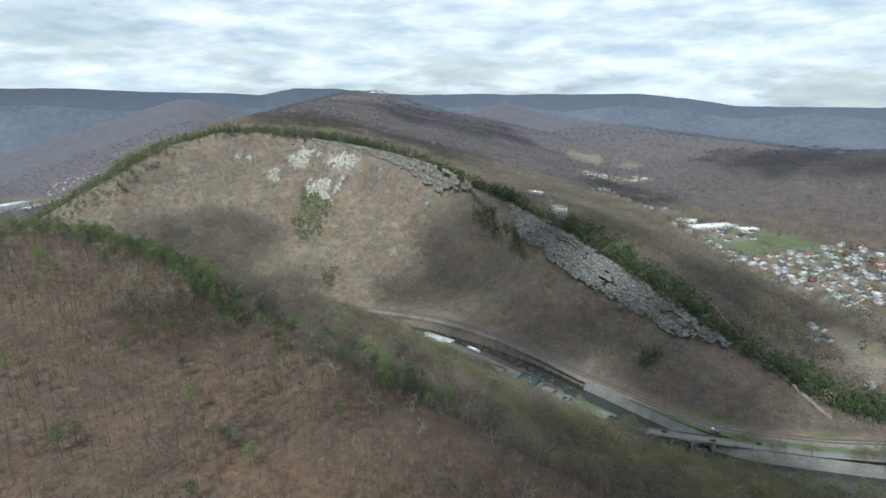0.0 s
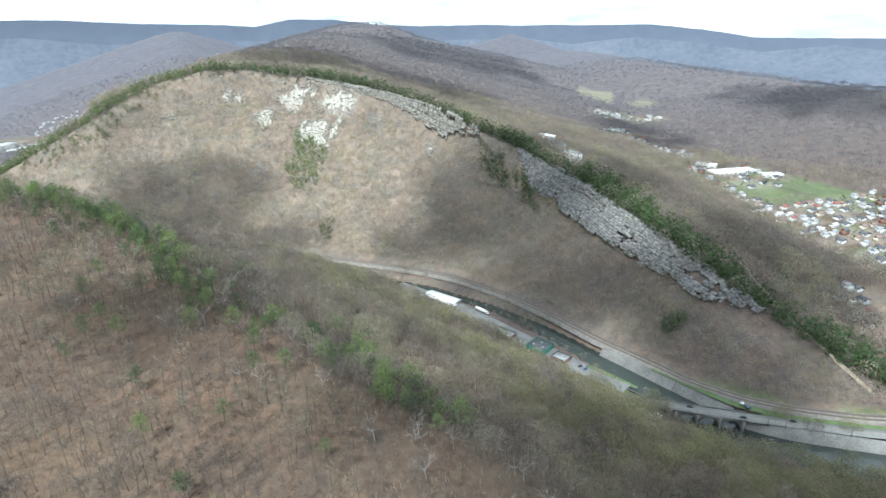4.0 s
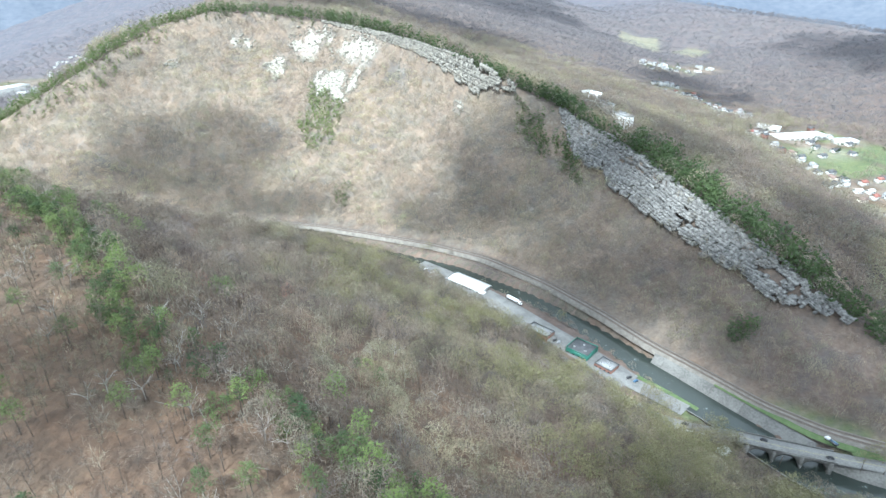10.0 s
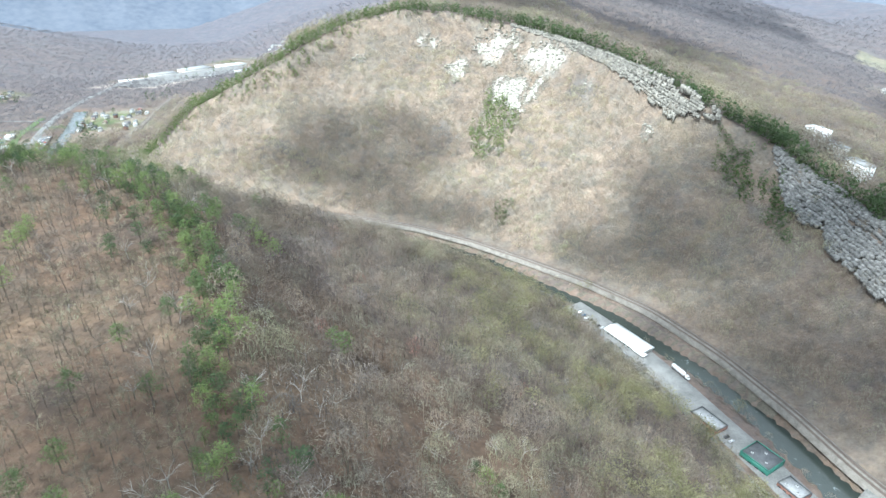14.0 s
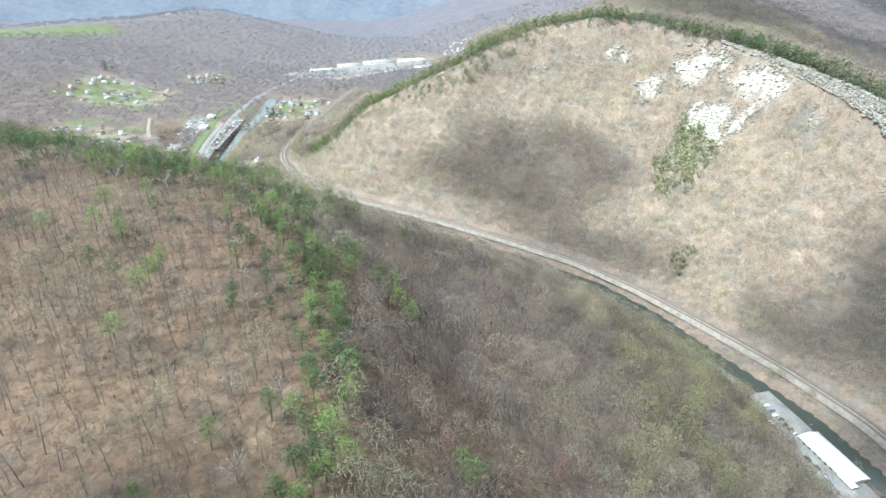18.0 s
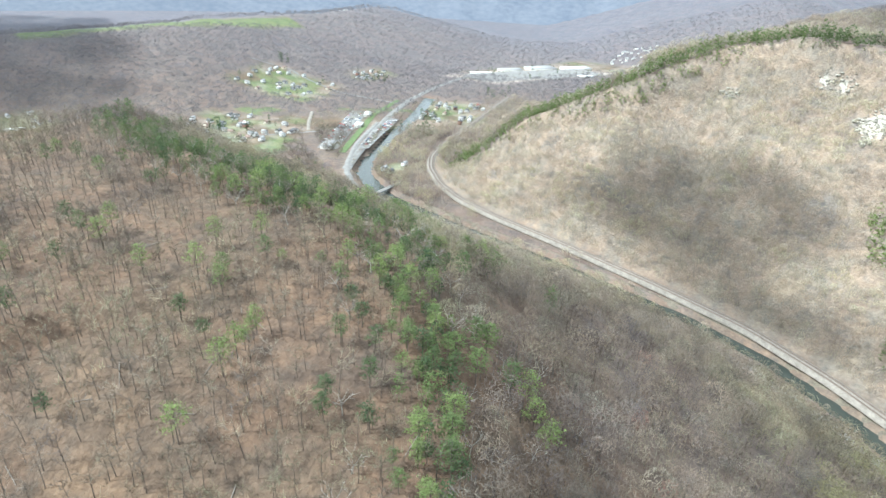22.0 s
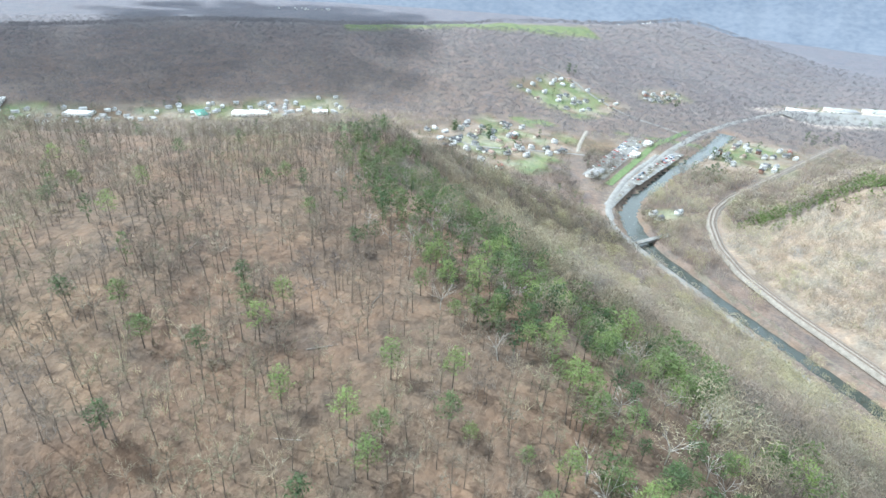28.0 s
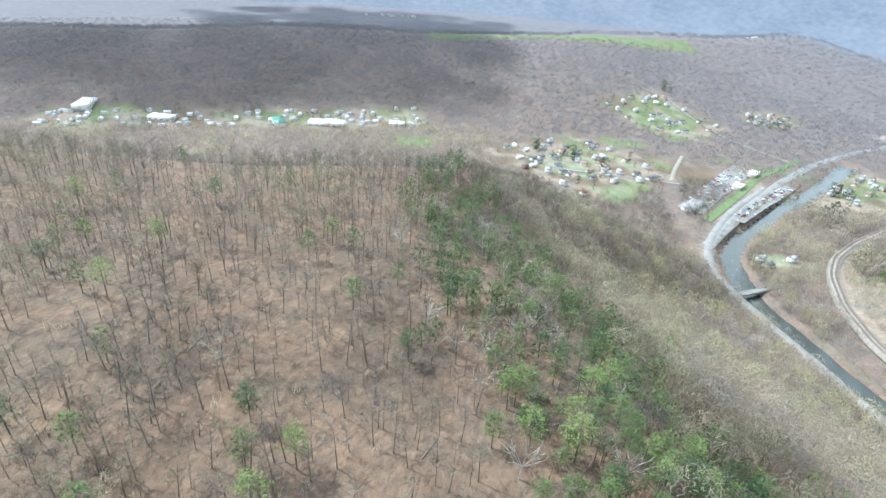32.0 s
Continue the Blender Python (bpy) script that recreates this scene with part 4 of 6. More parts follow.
    rx, ry = np.array([-97.0, -176, -150, -124, -50, -205, -12]), np.array([301.0, 371, 352, 268, 330, 420, 400])
    plant("red_budding_trees", BUDS, rx, ry, np.full(len(rx), 0.95), np.full(len(rx), 0.5), red, 84, "trees with dull red spring buds among grey woods", "trees")
    cx, cy = [], []
    for x, y, spread, count in ((-963, 860, 9, 7), (-900, 818, 8, 5), (-1342, 985, 20, 10), (-1126, 462, 7, 8), (-1094, 505, 9, 9), (-1476, 804, 9, 6), (-880, 782, 12, 8), (-1040, 1120, 18, 7), (-1020, 520, 18, 5)):
        cx += list(x + r.normal(size=count) * spread)
        cy += list(y + r.normal(size=count) * spread)
    cx, cy = np.array(cx), np.array(cy)
    plant("garden_conifers", FAR_PINES, cx, cy, r.uniform(1.2, 2.0, len(cx)), 0.12 * r.rand(len(cx)), M_PINE, 83, "tall dark conifers beside the village houses", "trees")
    bank_growth(r)
    # pale dead trees along the rim
    idx = np.where(bare & (ds < 32) & (X < 40) & (X > -480))[0]
    rest = np.where(mid & (dp < 330) & (X > -330))[0]
    pick = np.r_[idx[r.permutation(len(idx))[:110]], rest[r.permutation(len(rest))[:130]]]
    snags(X[pick], Y[pick], r)


def bank_growth(r):
    """Thin rows of bare trees and scrub on both banks of the creek."""
    d = np.r_[0, np.cumsum(np.hypot(*np.diff(RIVER, axis=0).T))]
    s = np.arange(0, d[-1], 2.6)
    x, y = np.interp(s, d, RIVER[:, 0]), np.interp(s, d, RIVER[:, 1])
    tx, ty = np.gradient(x), np.gradient(y)
    n = np.hypot(tx, ty)
    for side, name in ((1, "north"), (-1, "south")):
        o = side * (11.5 + 4.5 * r.rand(len(s)) + 5 * np.maximum(smooth(70, 165, x), 0.75 * smooth(-660, -730, x)))
        X, Y = x - ty / n * o, y + tx / n * o
        keep = (r.rand(len(s)) < np.where((x > -560) & (x < 60), 0.30, 0.55)) & (X > -1080) & (X < 150) & (along(RAIL, X, Y)[0] > 7.5) & (along(SROAD, X, Y)[0] > 7) & (along(LOT_LINE, X, Y)[0] > 13)
        keep &= (side < 0) | (X < -560) | (r.rand(len(s)) < 0.65)
        X, Y = X[keep], Y[keep]
        plant("bank_scrub", FACEW, X, Y, r.uniform(0.3, 0.72, len(X)), 0.15 + 0.5 * r.rand(len(X)), M_TWIG, 90 + side, "thin bare trees and scrub on the creek's " + name + " bank", "scrub")


def singles(name, forms, X, Y, scale, group, label, category, evergreen, r):
    made = []
    for x, y, s in zip(X, Y, scale):
        k = r.randint(len(forms))
        m = Matrix.LocRotScale((x, y, ground_at(x, y)), Euler((0, 0, r.rand() * 6.28)), (s, s, s))
        if k not in [a for a, _ in made]:
            root = new(name)
            (tv, tf), (cv, cf) = forms[k]
            part("trunk", tv, tf, M_TRUNK, root)
            part("crown", cv, cf, M_PINE if evergreen else M_TWIG, root, "green needle crown" if evergreen else "bare twigs", ((0.12, 0.5, 0.3, 0.75, 0.95) if evergreen else (0.1, 0.35, 0.2, 0.5, 0.6))[k % 5])
            tagged(root, label, category, group)
            root.matrix_basis = m
            made.append((k, root))
        else:
            root = [o for a, o in made if a == k][0]
            ob = copy_thing(root, Matrix.Identity(4))
            ob.matrix_basis = m


def snag(seed, tall):
    """A dead or bleached tree: crooked pale limbs that fork twice, with a few thin ends."""
    r = np.random.RandomState(seed)
    mid = np.array([r.normal() * 0.4, r.normal() * 0.4, tall * 0.4])
    trunk, limbs = [tube((0, 0, -0.8), mid, 0.17, 0.13, 5)], []
    for i in range(7):
        az, reach = i * 2.4 + r.rand(), tall * r.uniform(0.22, 0.42)
        a = mid * r.uniform(0.75, 1.0)
        b = a + np.array([math.cos(az) * reach * 0.5, math.sin(az) * reach * 0.5, tall * r.uniform(0.12, 0.28)])
        limbs.append(tube(a, b, 0.085, 0.06))
        for k in (-0.5, 0.45):
            w = az + k + r.normal() * 0.3
            c = b + np.array([math.cos(w) * reach * 0.5, math.sin(w) * reach * 0.5, tall * r.uniform(0.06, 0.2)])
            limbs.append(tube(b, c, 0.055, 0.03))
            for _ in range(3):
                d = (c - b) * r.uniform(0.4, 0.9) + r.normal(size=3) * 0.75
                p = b + (c - b) * r.uniform(0.4, 1.0)
                limbs.append(blade(p, p + d, 0.045, r))
    return merge(trunk), merge(limbs)


def snags(X, Y, r):
    forms = [snag(140 + i, 9.0 + i) for i in range(3)]
    roots = []
    for n, (x, y) in enumerate(zip(X, Y)):
        m = Matrix.LocRotScale((x, y, ground_at(x, y)), Euler((0.1 * r.normal(), 0.1 * r.normal(), r.rand() * 6.28)), (1, 1, 1))
        if n < 3:
            root = new("bleached_tree")
            (tv, tf), (cv, cf) = forms[n]
            part("trunk", tv, tf, M_PALE, root)
            part("crown", cv, cf, M_PALE, root, "pale crooked limbs")
            tagged(root, "bleached leafless tree with pale crooked limbs among darker woods", "tree", "bleached trees of the ridge")
            root.matrix_basis = m
            roots.append(root)
        else:
            copy_thing(roots[n % 3], m)


woods()


def far_woods():
    """Joined crowns on the hills all round, coarser with distance."""
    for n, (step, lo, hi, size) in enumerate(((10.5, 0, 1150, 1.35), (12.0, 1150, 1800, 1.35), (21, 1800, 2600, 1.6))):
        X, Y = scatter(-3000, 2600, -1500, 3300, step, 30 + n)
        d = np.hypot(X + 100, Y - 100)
        keep = (d >= lo) & (d < hi) & ~((X > -1010) & (X < 570) & (Y > -70) & (Y < 1130)) & (Y > -0.55 * np.abs(X) - 100)
        X, Y = X[keep], Y[keep]
        keep = open_ground(X, Y) < 0.5
        X, Y = X[keep], Y[keep]
        r = np.random.RandomState(n)
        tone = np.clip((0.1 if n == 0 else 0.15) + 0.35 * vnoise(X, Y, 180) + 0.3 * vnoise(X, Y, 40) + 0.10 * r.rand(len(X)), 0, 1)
        # Beyond 1150 m the crowns' colour carries a mauve haze tint
        plant("distant_woods", FARW if n == 0 else VFARW, X, Y, size * r.uniform(0.7, 1.15, len(X)), tone, M_TWIG if n < 1 else M_HAZED_WOODS, 50 + n, "distant leafless woods on the hills", "woods", 0.5)


far_woods()


# ---- rock ----
def chipped(seed):
    """A unit block with its corners knocked about."""
    r = np.random.RandomState(seed)
    V = np.array([(x, y, z) for z in (-0.5, 0.5) for x, y in ((-0.5, -0.5), (0.5, -0.5), (0.5, 0.5), (-0.5, 0.5))])
    V = V + r.normal(size=V.shape) * 0.025
    F = [(0, 2, 1), (0, 3, 2), (4, 5, 6), (4, 6, 7), (0, 1, 5), (0, 5, 4), (1, 2, 6), (1, 6, 5), (2, 3, 7), (2, 7, 6), (3, 0, 4), (3, 4, 7)]
    return V, np.array(F)


def scree():
    """Bare fans of pale broken stone between the trees: a rough sheet with loose stones on it."""
    gx, gy = np.meshgrid(np.arange(-440, 20, 2.0), np.arange(720, 935, 2.0))
    m = scree_mask(gx, gy)
    Z = height(gx, gy) + 0.9 + 0.9 * (vnoise(gx, gy, 3.1) - 0.5) - 1.2 * smooth(1, -1.5, m)
    n, k = gx.shape
    i = np.arange(n * k).reshape(n, k)
    F = np.stack([i[:-1, :-1], i[:-1, 1:], i[1:, 1:], i[1:, :-1]], -1).reshape(-1, 4)
    ok = (m.ravel()[F] > -1.2).all(1)
    used, F = np.unique(F[ok], return_inverse=True)
    V = np.stack([gx, gy, Z], -1).reshape(-1, 3)[used]
    root = new("scree", mesh_from("scree", V, F.reshape(-1, 4), M_SCREE))
    tagged(root, "pale broken stone fans on the mountain face between bare trees", "scree", kind="structure")
    r = np.random.RandomState(71)
    forms = [chipped(700 + q) for q in range(6)]
    pieces = []
    X, Y = r.uniform(-440, 20, 60000), r.uniform(720, 935, 60000)
    m = scree_mask(X, Y)
    for x, y in zip(X[m > -4.0][:2400], Y[m > -4.0][:2400]):
        v, f = forms[r.randint(6)]
        s = r.uniform(0.5, 1.5) * (1 + (r.rand() < 0.1))
        pieces.append((v * (s * 1.3, s, s * 0.8) + (x, y, ground_at(x, y) + 1.0), f))
    v, f = merge(pieces)
    ob = new("loose_stone", mesh_from("loose_stone", v, f, M_SCREE))
    ob.parent = root
    ob["kind"] = "stuff"


def line_at(P, s):
    P = np.asarray(P, float)
    d = np.r_[0, np.cumsum(np.hypot(*np.diff(P, axis=0)[:, :2].T))]
    return np.array([np.interp(s * d[-1], d, P[:, k]) for k in range(3)])


def cliff(name, top, foot, length, rows, wide, dip, seed, gap, rock, label):
    """A jointed rock face between its upper and lower edge: stepped beds of upright uneven blocks, ragged at the foot."""
    r = np.random.RandomState(seed)
    root = new(name)
    tagged(root, label, "cliff", kind="structure")
    forms = [mesh_from("rock_block", *chipped(seed + i), rock) for i in range(9)]
    n1 = lambda a, b, c: float(vnoise(np.array([a]), np.array([b]), c)[0])  # noqa: E731

    def reach(s):
        d = s * length
        return (0.72 + 0.5 * n1(d, 50.0, 31) + 0.25 * (n1(d, 90.0, 9) - 0.5)) * min(1.0, 0.3 + 7 * s, 0.3 + 7 * (1 - s))

    extra, count = [], 0
    beds = np.cumsum(np.r_[0, r.uniform(0.5, 1.5, rows)])
    beds /= beds[-1]
    for row in range(rows):
        s, ledge = r.rand() * wide / length, 0.5 * r.normal()
        while s < 1:
            w = wide * math.exp(r.normal() * 0.55)
            d = s * length
            f = (beds[row] + beds[row + 1]) / 2 + 0.08 * (n1(d, row * 0.4, 30) - 0.5)
            a, b = line_at(top, s), line_at(foot, s)
            a2 = line_at(top, min(1, s + 0.04)) - line_at(top, max(0, s - 0.04))
            here = reach(s)
            s += 1.03 * w / length
            if f > here or n1(d, row * 4.0, 8) < gap + 0.28 * max(0.0, s - 0.72) / 0.28:
                continue
            p = a + (b - a) * f
            u = Vector(a2) if dip else Vector((a2[0], a2[1], 0))
            u.normalize()
            up = Vector((0, 0, 1)) - u * u.z
            up.normalize()
            out = u.cross(up)
            if out.dot(Vector((b[0] - a[0], b[1] - a[1], 0))) < 0:
                out = -out
            tall = abs(a[2] - b[2]) * (beds[row + 1] - beds[row]) * (1.12 if r.rand() < 0.8 else 1.9)
            rib = (0.75 if dip else 0.4) * (4.2 * (n1(d, row * 0.3, 14) - 0.5) + 1.5 * (n1(d + 60, row * 0.7, 4.5) - 0.5) + 0.42 * r.normal() + ledge) - 1.0 * max(0.0, f / here - 0.75) * 4
            q = Vector((p[0], p[1], max(p[2], ground_at(p[0], p[1]) + 0.2 * tall))) + out * (rib - 1.6)
            m = Matrix.Translation(q) @ Matrix((u, out, up)).transposed().to_4x4() @ Euler((r.normal() * 0.04, r.normal() * 0.02, r.normal() * 0.06)).to_matrix().to_4x4() @ Matrix.Diagonal((w, 4.4, tall, 1))
            if count < 300 and r.rand() < 0.2:
                ob = new("rock_block", forms[r.randint(9)])
                ob.parent = root
                ob.matrix_basis = m
                count += 1
            else:
                v, g = chipped(seed + r.randint(9))
                M4 = np.array(m)
                extra.append((v @ M4[:3, :3].T + M4[:3, 3], g))
    v, f = merge(extra)
    ob = new("broken_rock", mesh_from("broken_rock", v, f, rock))
    ob.parent = root
    ob["kind"] = "stuff"


scree()
cliff("cliff_west", [(-206, 922, 219), (-150, 890, 214), (-110, 859, 208), (-60, 817, 202), (-25, 787, 195), (20, 770, 182), (62, 752, 160)],
      [(-207, 916, 211), (-154, 884, 206), (-115, 853, 200), (-65, 811, 190), (-32, 777, 174), (14, 756, 146), (54, 742, 140)], 335, 10, 1.3, 0, 200, 0.10, M_PALEROCK,
      "pale jointed sandstone cliff along the mountain's rim")
cliff("cliff_east", [(114, 740, 136), (145, 692, 126), (174, 642, 115), (224, 534, 92), (264, 450, 71), (288, 408, 54)],
      [(102, 712, 110), (124, 664, 95), (148, 617, 83), (196, 515, 62), (240, 440, 52), (268, 404, 42)], 385, 17, 1.9, 1, 300, 0.13, M_CLIFF,
      "grey jointed sandstone cliff dipping down the ridge")


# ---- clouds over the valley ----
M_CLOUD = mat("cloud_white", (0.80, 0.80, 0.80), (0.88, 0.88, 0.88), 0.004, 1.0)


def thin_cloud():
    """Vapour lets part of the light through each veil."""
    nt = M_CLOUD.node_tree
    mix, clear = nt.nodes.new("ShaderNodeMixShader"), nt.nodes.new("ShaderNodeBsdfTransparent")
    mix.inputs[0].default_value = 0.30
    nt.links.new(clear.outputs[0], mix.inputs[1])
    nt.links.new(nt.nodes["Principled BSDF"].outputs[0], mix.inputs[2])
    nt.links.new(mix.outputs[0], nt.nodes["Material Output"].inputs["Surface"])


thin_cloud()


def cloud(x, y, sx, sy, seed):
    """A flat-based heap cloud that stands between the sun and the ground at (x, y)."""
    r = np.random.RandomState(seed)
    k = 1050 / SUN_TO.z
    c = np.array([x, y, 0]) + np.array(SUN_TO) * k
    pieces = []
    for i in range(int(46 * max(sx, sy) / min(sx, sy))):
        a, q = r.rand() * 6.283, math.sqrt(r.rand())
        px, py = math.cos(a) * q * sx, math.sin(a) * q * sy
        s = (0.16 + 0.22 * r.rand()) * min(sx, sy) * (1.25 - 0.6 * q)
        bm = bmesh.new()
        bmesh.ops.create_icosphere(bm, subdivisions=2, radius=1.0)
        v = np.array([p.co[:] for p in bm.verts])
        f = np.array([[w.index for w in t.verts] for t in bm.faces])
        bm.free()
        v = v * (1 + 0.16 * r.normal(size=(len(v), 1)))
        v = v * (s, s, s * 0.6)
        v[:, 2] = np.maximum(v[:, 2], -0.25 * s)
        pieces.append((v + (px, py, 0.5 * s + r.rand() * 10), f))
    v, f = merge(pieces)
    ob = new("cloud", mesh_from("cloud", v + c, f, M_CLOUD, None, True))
    tagged(ob, "white flat-based heap cloud out of view, placed to shade the valley", "cloud", kind="structure")


# Unseen clouds added for their shade: cloud shadows, plus ground that rendered too bright
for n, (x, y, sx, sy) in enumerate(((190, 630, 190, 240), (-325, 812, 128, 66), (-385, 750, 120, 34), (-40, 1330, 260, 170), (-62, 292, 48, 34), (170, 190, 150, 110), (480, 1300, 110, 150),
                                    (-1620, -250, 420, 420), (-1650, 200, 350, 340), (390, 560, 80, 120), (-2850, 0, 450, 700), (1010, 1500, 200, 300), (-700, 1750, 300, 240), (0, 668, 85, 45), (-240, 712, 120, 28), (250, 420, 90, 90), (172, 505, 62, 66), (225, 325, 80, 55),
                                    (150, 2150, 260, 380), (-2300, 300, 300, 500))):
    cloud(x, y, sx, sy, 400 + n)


# ---- railway, bridges, creek walls ----
def rail_lines():
    ribbon("railway", RAIL, (-6.4, -4.2, 4.6, 6.8), M_BALLAST, 0.6, (-3.6, 0.35, 0.35, -3.4), 7, "double-track railway on brown ballast along the mountain's foot", "railway", z=8.0)
    ties = mat("tie_timber", (0.07, 0.055, 0.045), (0.13, 0.10, 0.085), 0.4, 0.9)
    for track in (-2.3, 2.3):
        ribbon("tie_bed", RAIL, (track - 1.25, track + 1.25), ties, 0.962, (0, 0), 7, "dark timber ties under the rails", "ties", z=8.0)
        for side in (-0.72, 0.72):
            ribbon("rail", RAIL, (track + side - 0.09, track + side - 0.07, track + side + 0.07, track + side + 0.09), M_RAIL, 0.97, (0, 0.17, 0.17, 0), 7,
                   "rust-brown steel rail on the ballast", "rail", z=8.0)


rail_lines()
ribbon("railway_bend", BEND, (-3.5, -2.6, 2.6, 3.5), M_BALLAST, 0.4,
       (-1, 0, 0, -1), 8, "single railway line curving round the foot of the ridge", "railway")


def box(c, s, turn=0.0, lift=0.0):
    """Vertices and quads of a box: centre of its base, its size, its turn in degrees."""
    a = radians(turn)
    x, y = np.array([-1, 1, 1, -1]) * s[0] / 2, np.array([-1, -1, 1, 1]) * s[1] / 2
    X, Y = c[0] + x * math.cos(a) - y * math.sin(a), c[1] + x * math.sin(a) + y * math.cos(a)
    V = np.r_[np.c_[X, Y, np.full(4, c[2] + lift)], np.c_[X, Y, np.full(4, c[2] + lift + s[2])]]
    return V, np.array([(3, 2, 1, 0), (4, 5, 6, 7), (0, 1, 5, 4), (1, 2, 6, 5), (2, 3, 7, 6), (3, 0, 4, 7)])


def gable(c, s, turn=0.0, over=0.4):
    """A pitched roof with eaves of some thickness, ridge along x."""
    a = radians(turn)
    w, d, h = s[0] / 2 + over, s[1] / 2 + over, s[2]
    P = []
    for x in (-w, w):
        P += [(x, -d, -0.15), (x, 0, h), (x, d, -0.15), (x, d, 0.1), (x, 0, h + 0.25), (x, -d, 0.1)]
    P = np.array(P)
    X, Y = c[0] + P[:, 0] * math.cos(a) - P[:, 1] * math.sin(a), c[1] + P[:, 0] * math.sin(a) + P[:, 1] * math.cos(a)
    V = np.c_[X, Y, P[:, 2] + c[2]]
    F = [(0, 6, 7, 1), (1, 7, 8, 2), (3, 9, 10, 4), (4, 10, 11, 5), (2, 8, 9, 3), (5, 11, 6, 0), (0, 1, 4, 5), (1, 2, 3, 4), (11, 10, 7, 6), (10, 9, 8, 7)]
    return V, np.array(F)


def bit(name, pieces, material, parent, label=""):
    v, f = merge(pieces)
    ob = new(name, mesh_from(name, v, f, material))
    ob.parent = parent
    if label:
        ob["label"] = label
    return ob


HIGHWAY = [(118, 368, 5.0), (135, 353, 6.0), (150, 344, 7.4), (172, 336.5, 8.6), (188, 331.5, 9), (212, 323, 9), (240, 315.5, 8.8), (270, 308, 8.6), (310, 297, 8.6), (380, 284, 9), (470, 272, 10)]
ribbon("highway", HIGHWAY[3:], (-5.2, -5.0, 5.0, 5.2), M_ASPHALT, 0.3, (-0.6, 0, 0, -0.6), 6, "grey asphalt highway crossing the creek", "road")
ribbon("highway_ramp", HIGHWAY[:4], (-6.5, -4.8, 4.8, 6.5), M_ASPHALT, 0.3, (-3.5, 0, 0, -3.5), 5, "grey asphalt road rising to the bridge", "road")
for o in (-0.25, 0.25):
    ribbon("centre_line", HIGHWAY[2:], (o - 0.08, o + 0.08), mat("yellow_paint", (0.30, 0.26, 0.14), (0.36, 0.31, 0.17), 0.5), 0.32, None, 6, "faded yellow centre line", "marking")


def arch_bridge():
    """Concrete road bridge of three low arches."""
    root = new("arch_bridge")
    tagged(root, "weathered concrete road bridge with three low arches over the creek", "bridge")
    a, b = np.array([185.5, 332.1]), np.array([232.0, 317.9])
    L = np.hypot(*(b - a))
    turn = math.degrees(math.atan2(*(b - a)[::-1]))
    t = (b - a) / L
    n = np.array([-t[1], t[0]])
    for k in range(3):
        s0, s1 = L * k / 3 + 1.0, L * (k + 1) / 3 - 1.0
        for side, name in ((-5.6, "spandrel"), (5.0, "spandrel")):
            V, F, m = [], [], 13
            for i in range(m):
                f = i / (m - 1)
                p = a + t * (s0 + (s1 - s0) * f)
                zl = 1.0 + 6.2 * math.sqrt(max(0, 1 - (2 * f - 1) ** 2))
                for o in (side, side + 0.6):
                    V += [(*(p + n * o), zl), (*(p + n * o), 8.7)]
            for i in range(m - 1):
                q, w = 4 * i, 4 * i + 4
                F += [(q, w, w + 1, q + 1), (q + 2, q + 3, w + 3, w + 2), (q, q + 2, w + 2, w)]
            bit(name, [(np.array(V), np.array(F))], M_CONCRETE, root)
        V, F, m = [], [], 13
        for i in range(m):
            f = i / (m - 1)
            p = a + t * (s0 + (s1 - s0) * f)
            zl = 1.0 + 6.2 * math.sqrt(max(0, 1 - (2 * f - 1) ** 2))
            V += [(*(p - n * 5), zl), (*(p + n * 5), zl), (*(p - n * 5), zl + 0.5), (*(p + n * 5), zl + 0.5)]
        for i in range(m - 1):
            q, w = 4 * i, 4 * i + 4
            F += [(q, q + 1, w + 1, w), (q + 2, w + 2, w + 3, q + 3)]
        bit("vault", [(np.array(V), np.array(F))], M_CONCRETE, root)
    for k in (1, 2):
        p = a + t * (L * k / 3)
        bit("pier", [box((*p, -4), (1.7, 11.6, 12.4), turn), box((*(p - n * 5.8), -4), (1.2, 1.2, 5.6), turn + 45)], M_CONCRETE, root)
    for p in (a, b):
        bit("abutment", [box((*p, -4), (2.4, 12.4, 12.6), turn)], M_CONCRETE, root)
    for o in (-5.5, 5.5):
        bit("parapet", [box((*(a + t * L / 2 + n * o), 8.7), (L + 6, 0.35, 1.25), turn)], M_CONCRETE, root, "low concrete parapet")
    bit("deck", [box((*(a + t * L / 2), 8.45), (L + 4, 11.2, 0.5), turn)], M_CONCRETE, root)


arch_bridge()
ribbon("channel_wall_north", [(151, 425, 0), (157, 417.5, 0), (182, 385, 0), (196.5, 366, 0), (210, 349, 0), (227, 327, 0)], (-3, 0, 5.2, 6.4), M_CONCRETE, -0.6, (-2, 0, 7.4, 7.5), 5,
       "sloping grey concrete flood wall along the creek", "flood wall")
ribbon("channel_wall_east", [(232, 316.5, 0), (245, 308, 0), (262, 299.8, 0), (284, 293.2, 0), (345, 276, 0), (470, 254, 0)], (-2, 0, 3.6, 5.4), M_CONCRETE, -0.6, (-2, 0, 8.2, 8.4), 6,
       "curved concrete flood wall below the highway", "flood wall")
ribbon("channel_wall_south", [(128, 400, 3), (150, 376, 3), (172, 350, 3), (184, 328, 3), (203, 302, 3), (232, 277, 3), (290, 254, 3)], (-0.5, 0.5, 0.7), M_CONCRETE, -0.3, (0.6, 0.6, -4), 5,
       "low concrete kerb wall on the creek's south bank", "flood wall")


